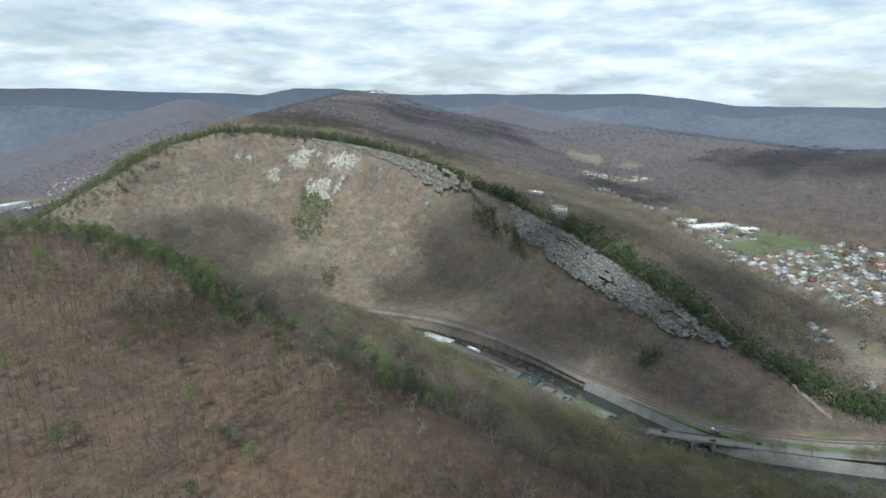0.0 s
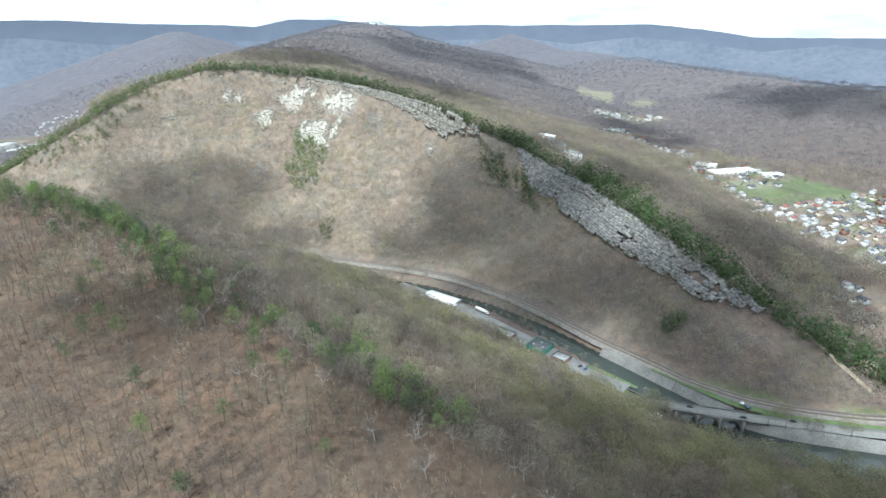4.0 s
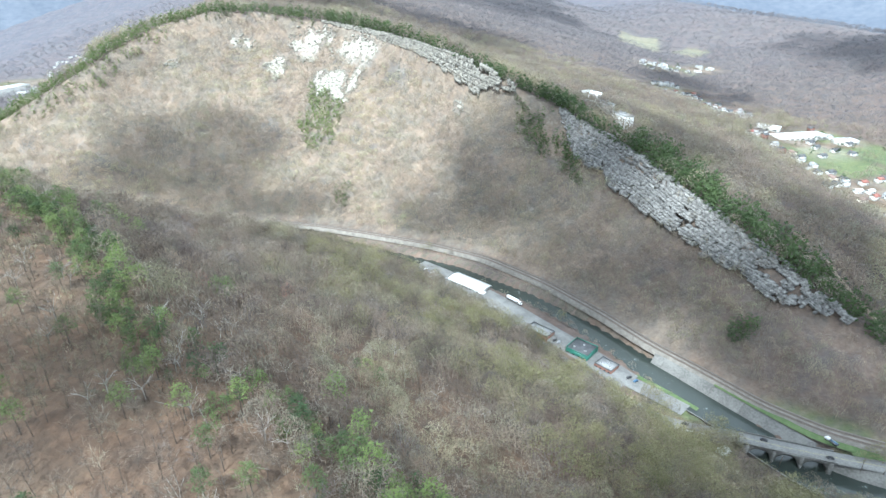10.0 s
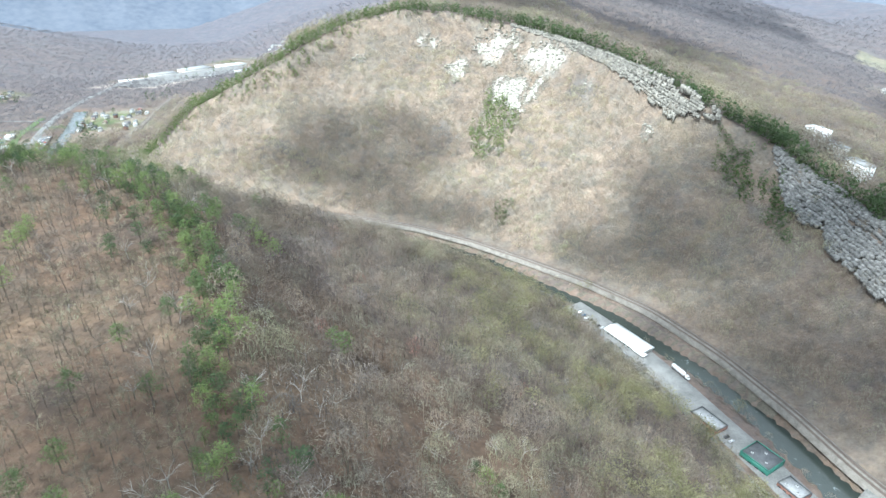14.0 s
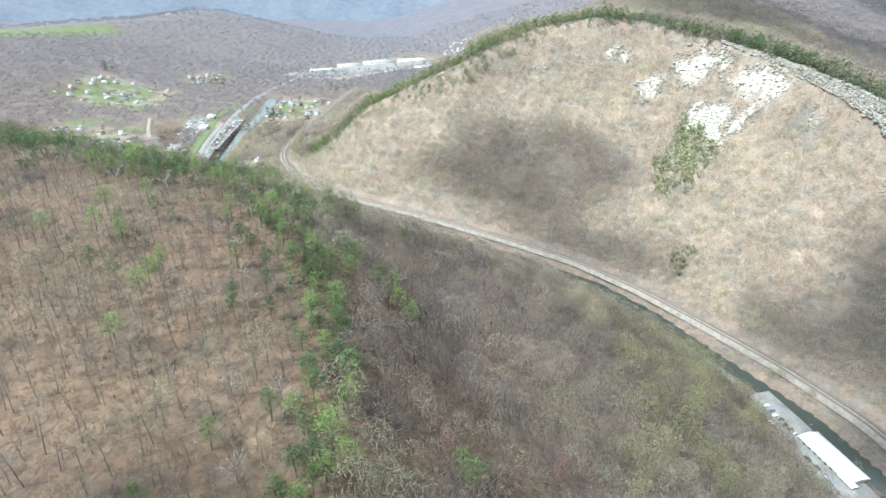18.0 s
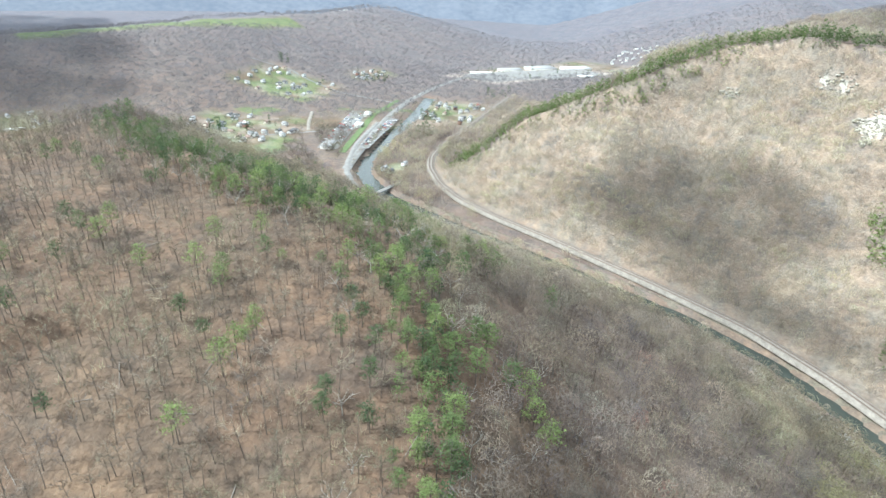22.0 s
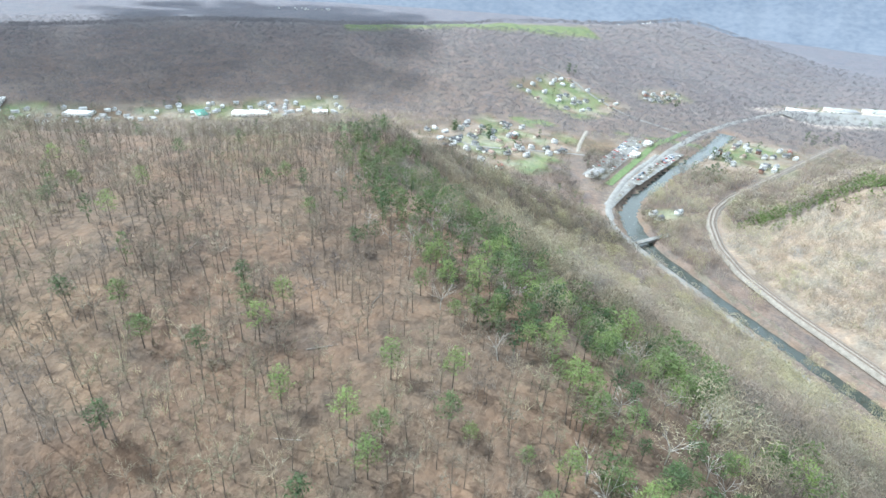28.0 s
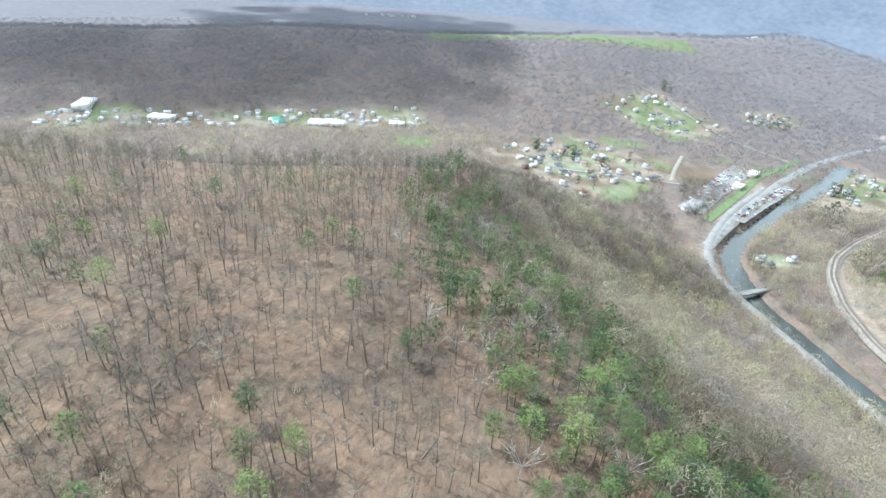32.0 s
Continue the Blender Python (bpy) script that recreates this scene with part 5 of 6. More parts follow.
def small_bridge():
    root = new("girder_bridge")
    tagged(root, "narrow grey girder bridge over the creek", "bridge")
    c, turn = (-709, 603), math.degrees(math.atan2(46, -15))
    bit("deck", [box((*c, 4.4), (54, 5.2, 0.6), turn)], M_CONCRETE, root)
    n = np.array([-math.sin(radians(turn)), math.cos(radians(turn))])
    for o in (-2.5, 2.5):
        bit("girder", [box((c[0] + n[0] * o, c[1] + n[1] * o, 3.4), (54, 0.4, 2.2), turn)], M_GREYROOF, root)
    bit("pier", [box((*c, -4), (1.6, 5, 8.5), turn)], M_CONCRETE, root)


small_bridge()


# ---- roadside buildings ----
def windows(root, c, s, turn, n, z, material=None):
    """A row of panes proud of the two long walls."""
    a = radians(turn)
    for side in (-1, 1):
        for i in range(n):
            u = (i + 0.5) / n * s[0] - s[0] / 2
            v = side * (s[1] / 2 + 0.03)
            x, y = c[0] + u * math.cos(a) - v * math.sin(a), c[1] + u * math.sin(a) + v * math.cos(a)
            pane = bit("window", [box((x, y, z), (s[0] / n * 0.5, 0.08, 1.3), turn)], material or M_GLASS, root)
            v += side * 0.05
            x, y = c[0] + u * math.cos(a) - v * math.sin(a), c[1] + u * math.sin(a) + v * math.cos(a)
            bit("sill", [box((x, y, z - 0.12), (s[0] / n * 0.5 + 0.2, 0.22, 0.12), turn)], M_CONCRETE, pane, "pale concrete sill")


def white_store():
    root, turn = new("roadside_store"), -39
    tagged(root, "long white metal-roofed store beside a grey parking lot", "store")
    bit("wall", [box((5, 540, 3.4), (40, 15, 4.2), turn)], M_WALL, root)
    bit("roof", [gable((5, 540, 7.6), (41, 16, 1.5), turn, 0.7)], M_WHITE, root, "white sheet metal roof")
    bit("canopy", [box((15, 524, 6.4), (12, 6, 0.35), turn)], M_WHITE, root, "white canopy over the forecourt")
    for i in range(4):
        bit("canopy_post", [box((10.5 + 3 * i, 524.5 - 2.5 * i, 3.4), (0.25, 0.25, 3), turn)], M_WALL, root)
    bit("vent", [box((2, 537, 8.3), (1.4, 1.4, 0.8), turn)], M_GREYROOF, root)
    windows(root, (5, 540), (36, 15), turn, 8, 4.4)


def flat_building(name, label, c, s, turn, wall, roof, extras, wins):
    root = new(name)
    tagged(root, label, "building")
    bit("wall", [box((*c, 3.2), s, turn)], wall, root)
    bit("flat_roof", [box((*c, 3.2 + s[2] + 0.004), (s[0] - 0.8, s[1] - 0.8, 0.12), turn)], roof, root)
    a = radians(turn)
    for u, v, w, d in ((0, s[1] / 2 - 0.2, s[0], 0.4), (0, -s[1] / 2 + 0.2, s[0], 0.4), (s[0] / 2 - 0.2, 0, 0.4, s[1] - 0.8), (-s[0] / 2 + 0.2, 0, 0.4, s[1] - 0.8)):
        bit("parapet", [box((c[0] + u * math.cos(a) - v * math.sin(a), c[1] + u * math.sin(a) + v * math.cos(a), 3.2 + s[2]), (w, d, 0.9), turn)], extras, root)
    for i in range(3):
        u, v = (i - 1) * s[0] * 0.25, (i % 2 - 0.5) * s[1] * 0.4
        at = (c[0] + u * math.cos(a) - v * math.sin(a), c[1] + u * math.sin(a) + v * math.cos(a))
        unit = bit("roof_unit", [box((*at, 3.3 + s[2]), (1.5, 1.2, 0.9), turn)], M_PALEROOF, root)
        bit("fan_grille", [box((*at, 4.2 + s[2]), (0.9, 0.9, 0.08), turn)], M_DARKROOF, unit, "dark fan grille")
    windows(root, c, s, turn, wins, 4.4)
    return root


white_store()
flat_building("brick_garage", "brick garage with a dark parapet and grey flat roof", (65, 458), (22, 12, 4.6), -42, M_BRICK, M_GREYROOF, M_DARKROOF, 5)
flat_building("restaurant_hall", "hall with a dark flat roof and green metal sides", (96, 432), (20, 18, 5.5), -40, M_GREENMETAL, M_DARKROOF, M_GREENMETAL, 4)
flat_building("tavern", "low brick tavern with a pale grey roof beside the road", (112, 412), (15, 12, 4.0), -45, M_BRICK, M_GREYROOF, M_DARKROOF, 4)
ribbon("parking_lot", LOT_LINE, (-13, -11, 10, 12), M_LOT, 0.70, (-2, 0, 0, -2), 5, "worn grey parking lot between road and creek", "parking lot")


def vehicle(kind, paint, label, group):
    root = new(kind)
    tagged(root, label, "car" if kind == "car" else "truck", group)
    if kind == "car":
        bit("body", [box((0, 0, 0.35), (4.4, 1.75, 0.6)), box((-0.2, 0, 0.95), (2.2, 1.55, 0.5))], paint, root)
        bit("windscreen", [box((0.95, 0, 0.97), (0.12, 1.45, 0.42))], M_GLASS, root)
        for x in (-1.35, 1.35):
            for y in (-0.8, 0.8):
                bit("wheel", [tube_quads((x, y - 0.1, 0.33), (x, y + 0.1, 0.33), 0.33)], M_TYRE, root)
    else:
        bit("trailer", [box((-2.4, 0, 1.2), (13.0, 2.5, 2.8))], M_WHITE, root, "white box trailer")
        bit("cab", [box((6.6, 0, 0.9), (2.4, 2.4, 2.4)), box((8.2, 0, 0.9), (1.4, 2.0, 1.2))], M_WHITE, root)
        bit("windscreen", [box((7.83, 0, 2.15), (0.1, 2.1, 0.9))], M_GLASS, root)
        for x in (-7.6, -6.4, 5.0, 6.2, 8.3):
            for y in (-1.0, 1.0):
                bit("wheel", [tube_quads((x, y - 0.15, 0.5), (x, y + 0.15, 0.5), 0.5)], M_TYRE, root)
    return root


def tube_quads(p, q, r):
    w = np.arange(8) * math.pi / 4
    ring = np.stack([np.cos(w), 0 * w, np.sin(w)], 1) * r
    V = np.concatenate([np.array(p) + ring, np.array(q) + ring])
    F = [(i, (i + 1) % 8, 8 + (i + 1) % 8, 8 + i) for i in range(8)] + [(0, 1, 2, 3), (0, 3, 4, 7), (4, 5, 6, 7), (8, 11, 10, 9), (8, 15, 12, 11), (12, 15, 14, 13)]
    return V, np.array(F)


def traffic():
    truck = vehicle("semi_truck", M_WHITE, "white semi truck parked on the lot's edge", "")
    truck.matrix_basis = pose(47, 508, ground_at(47, 508) + 0.7, 0, 0, -47)
    paints = [mat("car_paint_" + n, c, c, 1.0, 0.3) for n, c in (("white", (0.75, 0.75, 0.75)), ("black", (0.03, 0.03, 0.035)), ("red", (0.4, 0.03, 0.03)), ("blue", (0.05, 0.12, 0.22)), ("silver", (0.4, 0.4, 0.42)))]
    names = ("white", "black", "red", "blue", "silver")
    protos = {}
    spots = [(-40, 570, 50, 0), (-36, 566, 50, 3), (-33, 562, 50, 0), (-29, 560, 50, 1), (-26, 556, 50, 1), (-22, 553, 50, 1), (-18, 551, 50, 4), (-36, 552, 140, 2), (-34, 549, 140, 0), (-40, 556, 140, 1),
             (-8, 530, -40, 1), (-2, 525, -40, 1), (3, 519, -40, 4), (76, 446, 45, 1), (79, 443, 45, 4), (126, 398, 30, 1), (130, 394, 30, 3), (104, 387, -55, 1)]
    for x, y, turn, k in spots:
        place_car(protos, paints, names, k, pose(x, y, max(ground_at(x, y), 4.3) + 0.72, 0, 0, turn))
    for x, y, k, turn in ((196, 330.6, 1, -18), (231, 316.0, 1, 163), (266, 310.5, 1, -14), (150, 346.0, 1, -25)):
        place_car(protos, paints, names, k, pose(x, y, 9.2 if x > 180 else 7.8, 0, 0, turn))
    r = random.Random(8)
    for i in range(130):
        f = r.random()
        if i < 70:
            x, y, o = -895 - 173 * f, 622 + 163 * f, r.choice((-3, 3, 11, 17, 23))
        else:
            x, y, o = -868 - 125 * f, 660 + 144 * f, r.choice((-6, 0, 6))
        x, y = x - 0.69 * o, y - 0.72 * o
        place_car(protos, paints, names, r.choice((0, 0, 1, 2, 3, 4, 4)), pose(x, y, ground_at(x, y) + 0.95, 0, 0, 134 + 90))


def place_car(protos, paints, names, k, m):
    if k not in protos:
        protos[k] = vehicle("car", paints[k], names[k] + " car on grey asphalt", "cars in the valley")
        protos[k].matrix_basis = m
    else:
        copy_thing(protos[k], m)


traffic()


# ---- houses and halls of the towns ----
def house(w, d, h, wall, roof, label, two=False):
    root = new("house")
    tagged(root, label, "house", "houses in the valley")
    bit("wall", [box((0, 0, -1.5), (w, d, h + 1.5))], wall, root)
    bit("roof", [gable((0, 0, h), (w, d, d * 0.33), 0, 0.4)], roof, root)
    bit("chimney", [box((w * 0.25, d * 0.1, h + 0.5), (0.7, 0.7, d * 0.33 + 0.5))], M_BRICK, root)
    for side in (-1, 1):
        for u in (-0.28, 0.28):
            bit("window", [box((u * w, side * (d / 2 + 0.03), 1.1), (1.2, 0.08, 1.3))], M_GLASS, root)
        if two:
            bit("window", [box((0, side * (d / 2 + 0.03), 3.6), (1.2, 0.08, 1.2))], M_GLASS, root)
    bit("door", [box((0, -d / 2 - 0.04, 0.0), (1.0, 0.08, 2.0))], M_BROWNROOF, root)
    return root


def towns():
    white = mat("white_siding", (0.46, 0.455, 0.44), (0.58, 0.575, 0.56), 0.3, 0.8)
    cream = mat("cream_siding", (0.52, 0.47, 0.38), (0.60, 0.55, 0.46), 0.3, 0.8)
    kinds = [(9, 7, 5.2, white, M_GREYROOF, "white two-storey house with a grey roof", True), (11, 7, 3.0, cream, M_BROWNROOF, "cream bungalow with a brown roof", False),
             (8, 7, 5.4, M_BRICK, M_DARKROOF, "red brick house with a dark roof", True), (10, 8, 3.2, white, M_DARKROOF, "white bungalow with a dark roof", False),
             (10, 7, 3.0, white, M_PALEROOF, "low white house with a pale metal roof", False), (9, 7, 4.6, M_WALL, M_REDROOF, "pale house with a red roof", True)]
    protos = {}
    r = random.Random(21)
    areas = [(590, 640, 260, 250, 20, 150), (440, 1130, 80, 200, 18, 58), (448, 790, 24, 220, 12, 18), (430, 430, 50, 120, 10, 10), (-1070, 510, 215, 200, 30, 50), (-1345, 755, 190, 165, 30, 26), (-1395, 1005, 50, 120, 20, 14),
             (-970, 930, 110, 170, 40, 26), (-765, 655, 20, 40, 20, 3), (530, 900, 130, 110, 20, 12)]
    far_off = [(510, 1465, 230, 60, 28, 30), (-1225, -40, 80, 620, 8, 95), (-1290, 2000, 150, 190, 20, 40), (-2300, 1250, 300, 300, 0, 40), (-3060, 2700, 300, 300, 0, 50), (-3090, 160, 60, 240, 0, 14)]
    taken = []
    for cx, cy, sx, sy, turn, count in areas:
        a = radians(turn)
        tries = 0
        while count and tries < 4000:
            tries += 1
            u, v = round(r.uniform(-0.5, 0.5) * sx / 13) * 13 + r.uniform(-2, 2), round(r.uniform(-0.5, 0.5) * sy / 19) * 19 + r.uniform(-3, 3)
            x, y = cx + u * math.cos(a) - v * math.sin(a), cy + u * math.sin(a) + v * math.cos(a)
            if any((x - p) ** 2 + (y - q) ** 2 < 125 for p, q in taken):
                continue
            taken.append((x, y))
            count -= 1
            k = r.choice((0, 1, 3, 0, 3, 3, 4, 2, 0, 3, 0, 3, 1, 0, 3, 5))
            m = pose(x, y, ground_at(x, y) + 0.1, 0, 0, turn + r.choice((0, 90)) + r.uniform(-6, 6))
            if k not in protos:
                protos[k] = house(*kinds[k])
                protos[k].matrix_basis = m
            else:
                copy_thing(protos[k], m)
    distant_houses(far_off, white, r)
    halls()


def distant_houses(areas, white, r):
    """Far houses, too small to pick apart."""
    walls, roofs, dark = [], [], []
    for cx, cy, sx, sy, turn, count in areas:
        a = radians(turn)
        for _ in range(count):
            u, v = r.uniform(-0.5, 0.5) * sx, r.uniform(-0.5, 0.5) * sy
            x, y = cx + u * math.cos(a) - v * math.sin(a), cy + u * math.sin(a) + v * math.cos(a)
            z, w, d, t = ground_at(x, y), r.uniform(8, 12), r.uniform(6, 8), turn + r.choice((0, 90)) + r.uniform(-8, 8)
            walls.append(box((x, y, z - 2), (w, d, 4.8), t))
            (roofs if r.random() < 0.2 else dark).append(gable((x, y, z + 2.8), (w, d, 2.0), t))
    root = new("distant_house_rows")
    tagged(root, "rows of small pale houses far across the valley", "houses", kind="stuff")
    bit("wall", walls, M_WALL, root)
    bit("pale_roof", roofs, M_PALEROOF, root)
    bit("dark_roof", dark, M_GREYROOF, root)


def hall(name, label, x, y, s, turn, wall, roof):
    root = new(name)
    tagged(root, label, "building", "large buildings of the valley")
    z = ground_at(x, y)
    bit("wall", [box((x, y, z - 3), (s[0], s[1], s[2] + 3), turn)], wall, root)
    bit("flat_roof", [box((x, y, z + s[2]), (s[0] + 0.6, s[1] + 0.6, 0.5), turn)], roof, root)
    windows(root, (x, y), s, turn, max(3, int(s[0] / 9)), z + 1.5)
    bit("roof_unit", [box((x + 3, y + 1, z + s[2] + 0.5), (3, 2.5, 1.4), turn)], M_GREYROOF, root)


def halls():
    for x, y, s, turn in ((487, 968, (34, 16, 6), -38), (512, 925, (82, 24, 6), 12), (572, 905, (32, 18, 6), 8)):
        hall("school_building", "long pale flat-roofed school building beside green playing fields", x, y, s, turn, M_WALL, M_WHITE)
    hall("hilltop_hotel", "white block of flats on the mountain's shoulder", 186, 726, (30, 11, 14), -72, M_WHITE, M_GREYROOF)
    hall("hilltop_hotel", "white block on the mountain's shoulder beside a road", 172, 838, (26, 12, 13), -60, M_WHITE, M_WHITE)
    hall("hilltop_hotel", "pale low wing on the mountain's shoulder", 176, 775, (30, 9, 9), -70, M_WALL, M_GREYROOF)
    for x, y, s, turn, roof in ((-1290, 1290, (60, 34, 7), 60, M_WHITE), (-1330, 1440, (70, 34, 6), 70, M_GREYROOF), (-1330, 1570, (90, 50, 8), 75, M_GREYROOF), (-1300, 1700, (90, 44, 8), 70, M_PALEROOF),
                                (-1150, 1420, (44, 20, 5), 70, M_GREYROOF), (-1150, 1560, (44, 20, 5), 70, M_WHITE)):
        hall("shopping_hall", "low flat-roofed shopping hall beside wide parking lots", x, y, s, turn, M_WALL, roof)
    for x, y, s, turn, roof in ((-904, 618, (38, 16, 5), 134, M_GREYROOF), (-985, 722, (20, 12, 5), 134, M_WHITE), (-1040, 775, (22, 12, 5), 134, M_WHITE), (-1250, -300, (50, 24, 7), 5, M_WHITE),
                                (-1215, 30, (40, 18, 6), 20, M_GREENMETAL), (-1220, 110, (60, 22, 6), 84, M_WHITE), (-1210, -160, (40, 20, 6), 80, M_WHITE), (-1235, 230, (26, 14, 5), 84, M_WHITE)):
        hall("commercial_building", "low commercial building with parked cars beside the valley road", x, y, s, turn, M_WALL, roof)


towns()
ribbon("valley_road", [(-794, 586), (-832, 621), (-903, 691), (-1005, 794), (-1101, 909), (-1188, 1046), (-1280, 1222), (-1330, 1330)], (-7, -6, 6, 7), M_LOT, 0.6, (-1, 0, 0, -1), 10,
       "wide pale valley road", "road")
ribbon("village_lane", [(-985, 640), (-1010, 560), (-1040, 470), (-1100, 420)], (-2.6, 2.6), M_LOT, 0.7, None, 8, "narrow pale lane between village houses", "road")
ribbon("village_lane", [(-1090, 880), (-1200, 850), (-1330, 830), (-1440, 800), (-1500, 730)], (-2.8, 2.8), M_LOT, 0.9, None, 8, "narrow pale lane climbing through lawns", "road")
M_GRASS = mat("verge_grass", (0.062, 0.098, 0.036), (0.12, 0.16, 0.065), 0.15, 0.95, 0.4, 1.5)
ribbon("verge", [(188.5, 390, 7.3), (203, 371.5, 7.4), (216.5, 354.5, 7.6), (232, 336, 7.8), (264, 318.5, 8.0)], (-3.4, 2.6), M_GRASS, 0.2, (0, 0.3), 5, "green grass strip between flood wall and railway", "grass")
ribbon("verge", [(248, 320, 8.0), (280, 312, 8.0), (330, 299, 8.2), (400, 287, 8.6)], (-3.0, 4.0), M_GRASS, 0.25, (0, 0.2), 5, "green grass strip beside the highway", "grass")
ribbon("verge", [(132, 402, 3.6), (150, 384, 3.8), (166, 364, 4.2)], (-1.5, 2.5), M_GRASS, 0.5, (0, 0), 4, "green grass bank beside the forecourt", "grass")
ribbon("dealer_lot", [(-885, 615), (-940, 666), (-1000, 722), (-1068, 786)], (-7, 26), M_LOT, 0.9, (0, 0), 10, "grey lot full of parked cars", "parking lot")
ribbon("river_lot", [(-866, 658), (-917, 716), (-995, 806)], (-9, 8), M_LOT, 0.9, (0, 0), 10, "narrow grey lot with parked cars between road and creek", "parking lot")
ribbon("verge", [(-858, 624), (-928, 692), (-1027, 784), (-1115, 905)], (2, 13), M_GRASS, 0.75, (0, 0), 10, "green grass strip beside the valley road", "grass")
ribbon("mall_lot", [(-1215, 1215), (-1215, 1400), (-1225, 1700)], (-75, 62), M_ASPHALT, 2.4, (0, 0), 20, "wide pale parking lot beside the shopping halls", "parking lot")
ribbon("dirt_track", [(296, 520), (306, 483), (312, 433), (324, 391), (333, 356), (345, 338)], (-2.2, -1.4, 1.4, 2.2), mat("bare_earth", (0.24, 0.19, 0.14), (0.36, 0.30, 0.23), 0.2), 0.9, (-1.5, 0, 0, -1.5), 6,
       "pale earth track down the mountain's shoulder", "track")
ribbon("forecourt", [(118, 402), (138, 384), (158, 364)], (-8, 6), M_LOT, 0.7, (0, 0), 4, "pale worn forecourt beside the creek", "parking lot")


# ---- small things by the bridge ----
def board_fence():
    root = new("board_fence")
    tagged(root, "white board fence beside the road at the bridge", "fence")
    a, b = np.array([142.0, 342.0]), np.array([160.0, 336.0])
    L = np.hypot(*(b - a))
    turn = math.degrees(math.atan2(*(b - a)[::-1]))
    z = max(ground_at(*a), ground_at(*b))
    for i in range(7):
        p = a + (b - a) * i / 6
        bit("post", [box((*p, z - 2.5), (0.18, 0.18, 4.6), turn)], M_WALL, root)
    for k in range(3):
        bit("board", [box((*(a + b) / 2, z + 0.4 + 0.6 * k), (L, 0.08, 0.35), turn)], M_WHITE, root)


def shed(name, label, x, y, s, turn, wall, roof, z=None):
    root = new(name)
    tagged(root, label, "shed")
    z = ground_at(x, y) if z is None else z
    bit("wall", [box((x, y, z - 2), (s[0], s[1], s[2] + 2), turn)], wall, root)
    bit("roof", [gable((x, y, z + s[2]), (s[0], s[1], 1.2), turn, 0.3)], roof, root)
    a = radians(turn)
    for u in (-0.25, 0.25):
        bit("window", [box((x + u * s[0] * math.cos(a) + (s[1] / 2 + 0.04) * math.sin(a), y + u * s[0] * math.sin(a) - (s[1] / 2 + 0.04) * math.cos(a), z + 1.0), (0.9, 0.08, 1.0), turn)], M_GLASS, root)


board_fence()
shed("garden_shed", "small white shed among trees below the bridge", 166, 321, (7, 5, 3), 20, M_WHITE, M_WHITE)
for x, y, x2, y2 in ((182.3, 385.1, 186.5, 388.2), (196.8, 365.8, 201, 369), (157, 418, 161.4, 421.4)):
    ribbon("wall_rib", [(x, y, -0.2), (x2, y2, 7.2)], (-0.9, -0.7, 0.7, 0.9), M_CONCRETE, 0.1, (-0.4, 0.3, 0.3, -0.4), 3, "pale concrete rib across the sloping flood wall", "rib")


def service_truck():
    """A rail crew's truck on the grass beside the line."""
    root = new("service_truck")
    tagged(root, "white service truck with a dark load bed beside the railway", "truck")
    bit("cab", [box((2.6, 0, 0.7), (2.0, 2.2, 1.7)), box((4.0, 0, 0.7), (1.0, 2.0, 0.9))], M_WHITE, root, "white cab")
    bit("windscreen", [box((3.64, 0, 1.55), (0.1, 1.9, 0.7))], M_GLASS, root)
    bit("load_bed", [box((-1.4, 0, 0.9), (5.6, 2.3, 0.35))], M_DARKROOF, root, "dark steel load bed")
    for y in (-1.1, 1.1):
        bit("side_board", [box((-1.4, y, 1.25), (5.6, 0.08, 0.7))], M_GREYROOF, root)
    bit("load", [box((-2.2, 0.1, 1.25), (2.6, 1.5, 0.9)), box((0.2, -0.2, 1.25), (1.2, 1.2, 0.6))], mat("blue_tarpaulin", (0.05, 0.10, 0.17), (0.09, 0.15, 0.23), 0.6, 0.6), root, "blue covered load")
    for x in (-3.0, -1.8, 3.4):
        for y in (-1.0, 1.0):
            bit("wheel", [tube_quads((x, y - 0.14, 0.45), (x, y + 0.14, 0.45), 0.45)], M_TYRE, root)
    root.matrix_basis = pose(240, 330.5, 8.5, 0, 0, 118)


service_truck()


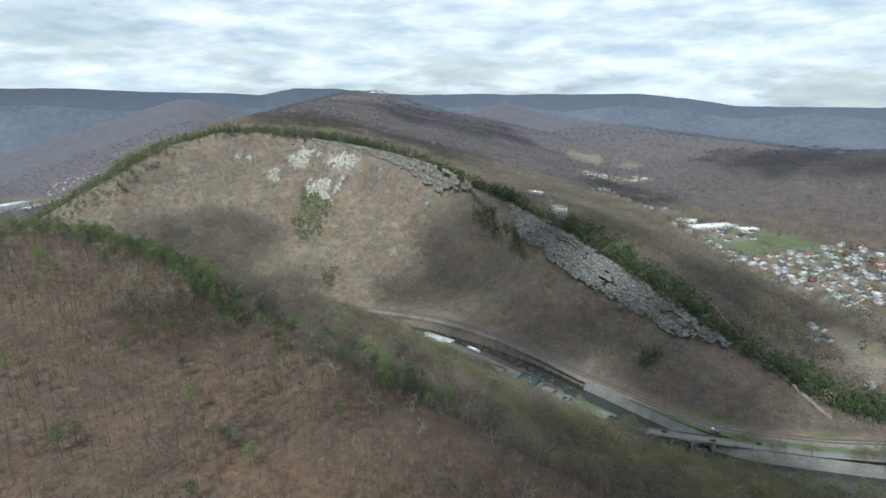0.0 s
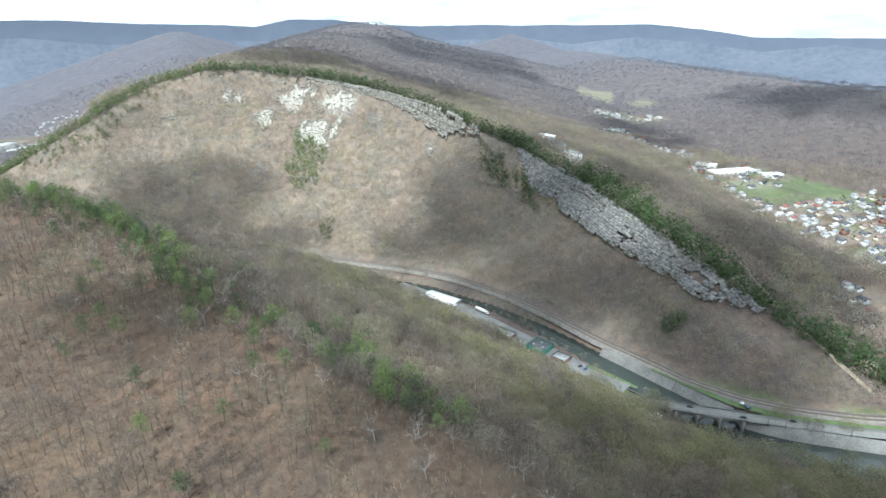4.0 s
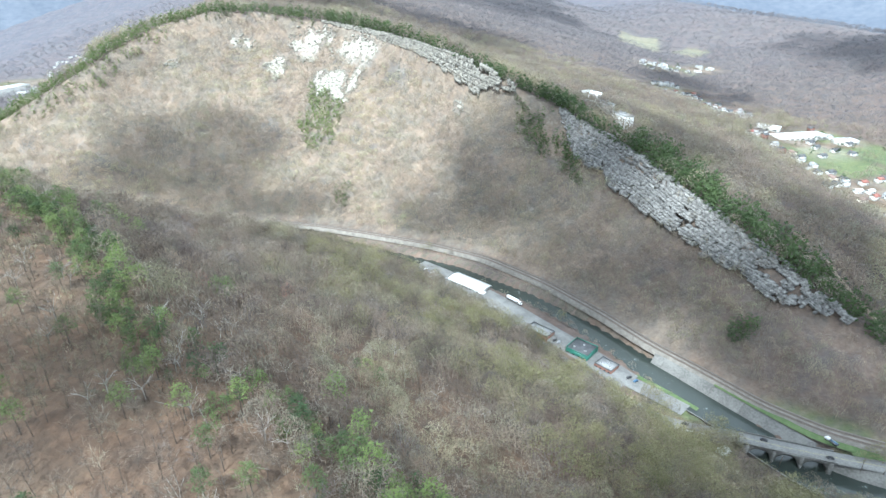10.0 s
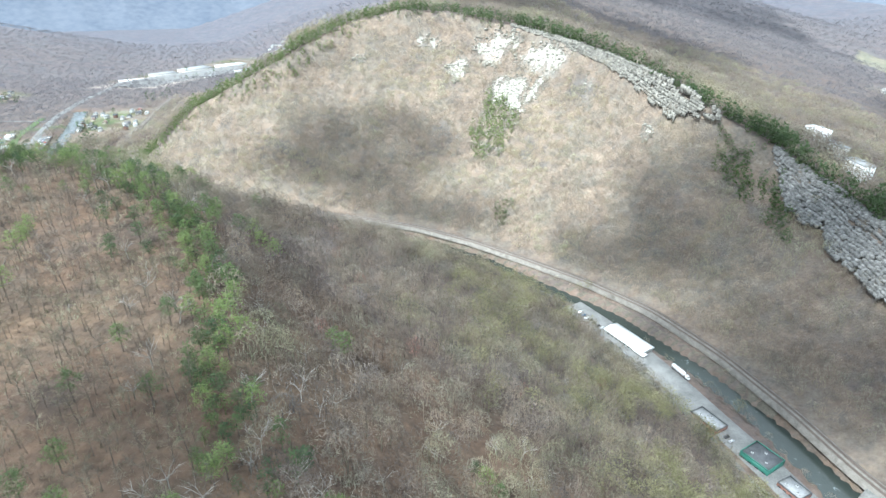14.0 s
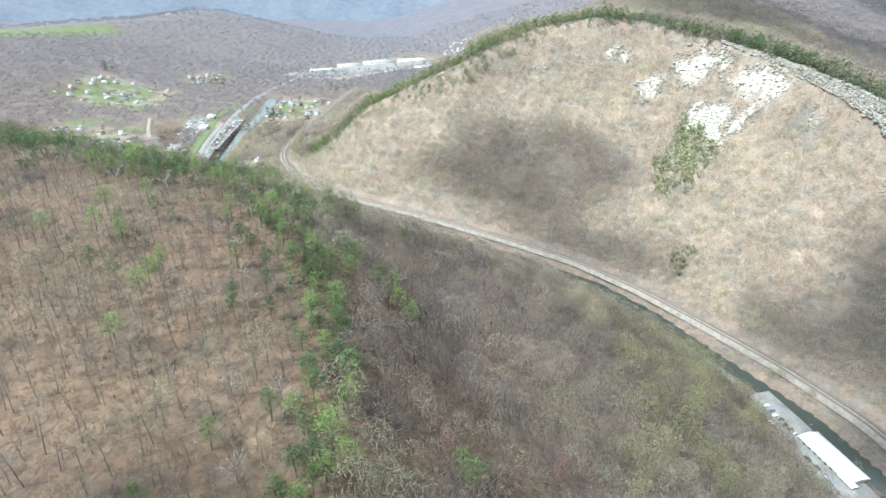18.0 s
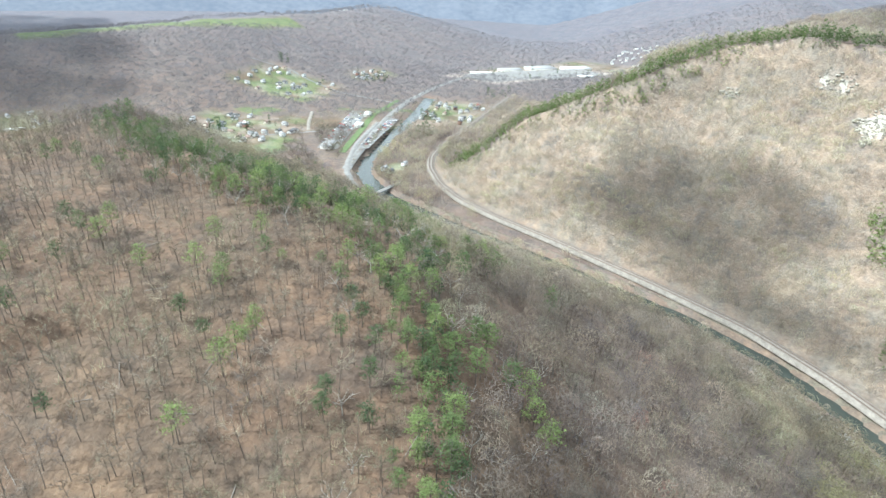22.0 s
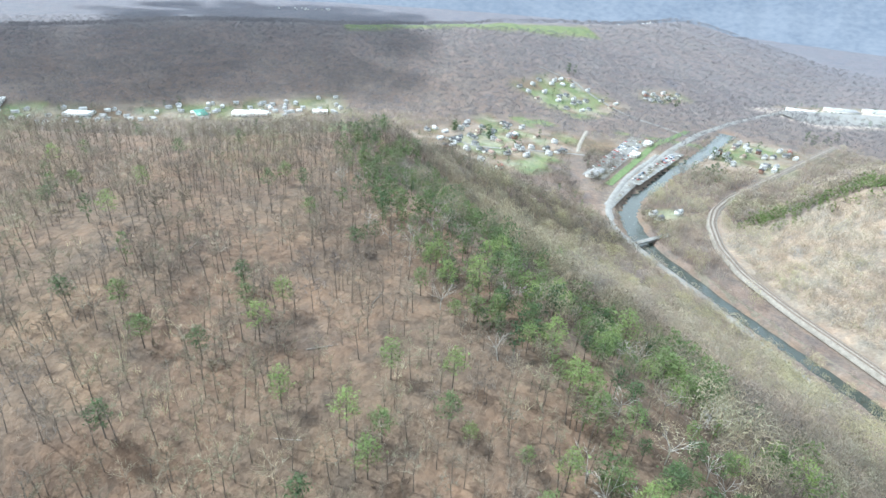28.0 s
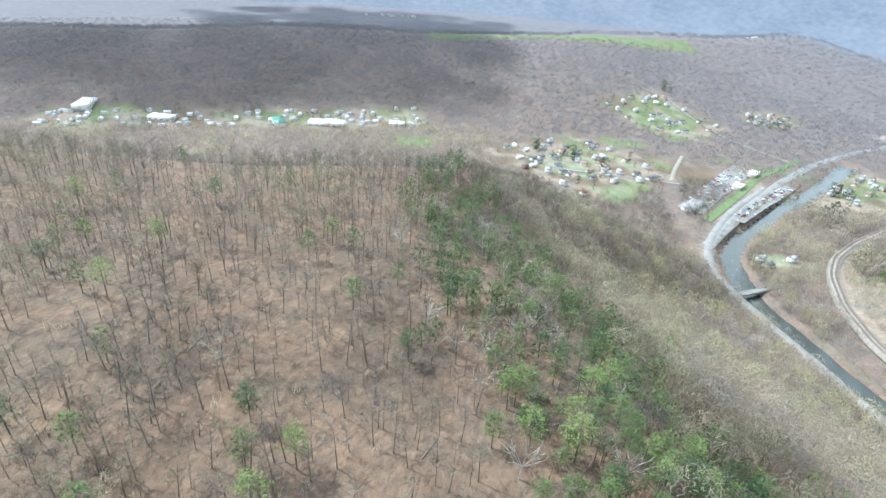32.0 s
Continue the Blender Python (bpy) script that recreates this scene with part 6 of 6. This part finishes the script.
def utility_poles():
    """Wooden poles with a crossarm along the road and the bridge."""
    wood = mat("weathered_pole", (0.10, 0.08, 0.065), (0.17, 0.14, 0.115), 0.5, 0.9)
    first = None
    for x, y, z, turn in ((176, 328, 5, -18), (201, 316, 1, -18), (246, 308.5, 8.4, -14), (258, 305.5, 8.4, -14), (272, 302.5, 8.4, -12), (299, 293, 8.4, -12), (104, 381, 4, -50), (72, 424, 4, -50), (40, 466, 4, -48), (10, 500, 4, -48), (-26, 540, 4, -42)):
        m = pose(x, y, z, 0, 0, turn)
        if first is None:
            first = new("utility_pole")
            tagged(first, "slim weathered wooden utility pole with one crossarm", "pole", "poles along the road")
            bit("post", [box((0, 0, -1.5), (0.26, 0.26, 11.5))], wood, first)
            arm = bit("crossarm", [box((0, 0, 9.2), (0.14, 2.3, 0.14))], wood, first)
            for o in (-0.9, 0.9):
                bit("insulator", [box((0, o, 9.34), (0.12, 0.12, 0.25))], M_GREYROOF, arm, "grey glass insulator")
            first.matrix_basis = m
        else:
            copy_thing(first, m)


utility_poles()


def fallen_logs():
    """Windthrown stems on the litter of the crest, some with a broken fork."""
    r = np.random.RandomState(515)
    grey = mat("weathered_log", (0.13, 0.115, 0.10), (0.26, 0.235, 0.205), 0.8, 0.9)
    first = {}
    n = 0
    while n < 24:
        x, y = r.uniform(-420, -60), r.uniform(110, 270)
        d, _, side = along(S_EDGE, np.array([x]), np.array([y]))
        if side[0] < 0 or d[0] > 110:
            continue
        k = n % 3
        if k not in first:
            q = np.random.RandomState(600 + k)
            L = 5.5 + 1.6 * k
            root = new("fallen_log")
            tagged(root, "grey fallen tree trunk lying on brown leaf litter", "log", "fallen logs on the ridge")
            v, f = tube((-L / 2, 0, 0.16), (L / 2, q.normal() * 0.3, 0.22), 0.15, 0.07, 6)
            bit("stem", [(v, f)], grey, root)
            v, f = tube((L * 0.2, 0, 0.2), (L * 0.45, 1.3, 0.6), 0.06, 0.02, 4)
            bit("branch", [(v, f)], grey, root)
            first[k] = root
        turn = r.rand() * 360
        e = 2.0
        a = math.radians(turn)
        tilt = math.atan2(ground_at(x + e * math.cos(a), y + e * math.sin(a)) - ground_at(x - e * math.cos(a), y - e * math.sin(a)), 2 * e)
        m = pose(x, y, ground_at(x, y) + 0.03, 0, 0, turn) @ Matrix.Rotation(-tilt, 4, "Y")
        if n < 3:
            first[k].matrix_basis = m
        else:
            copy_thing(first[k], m)
        n += 1


fallen_logs()
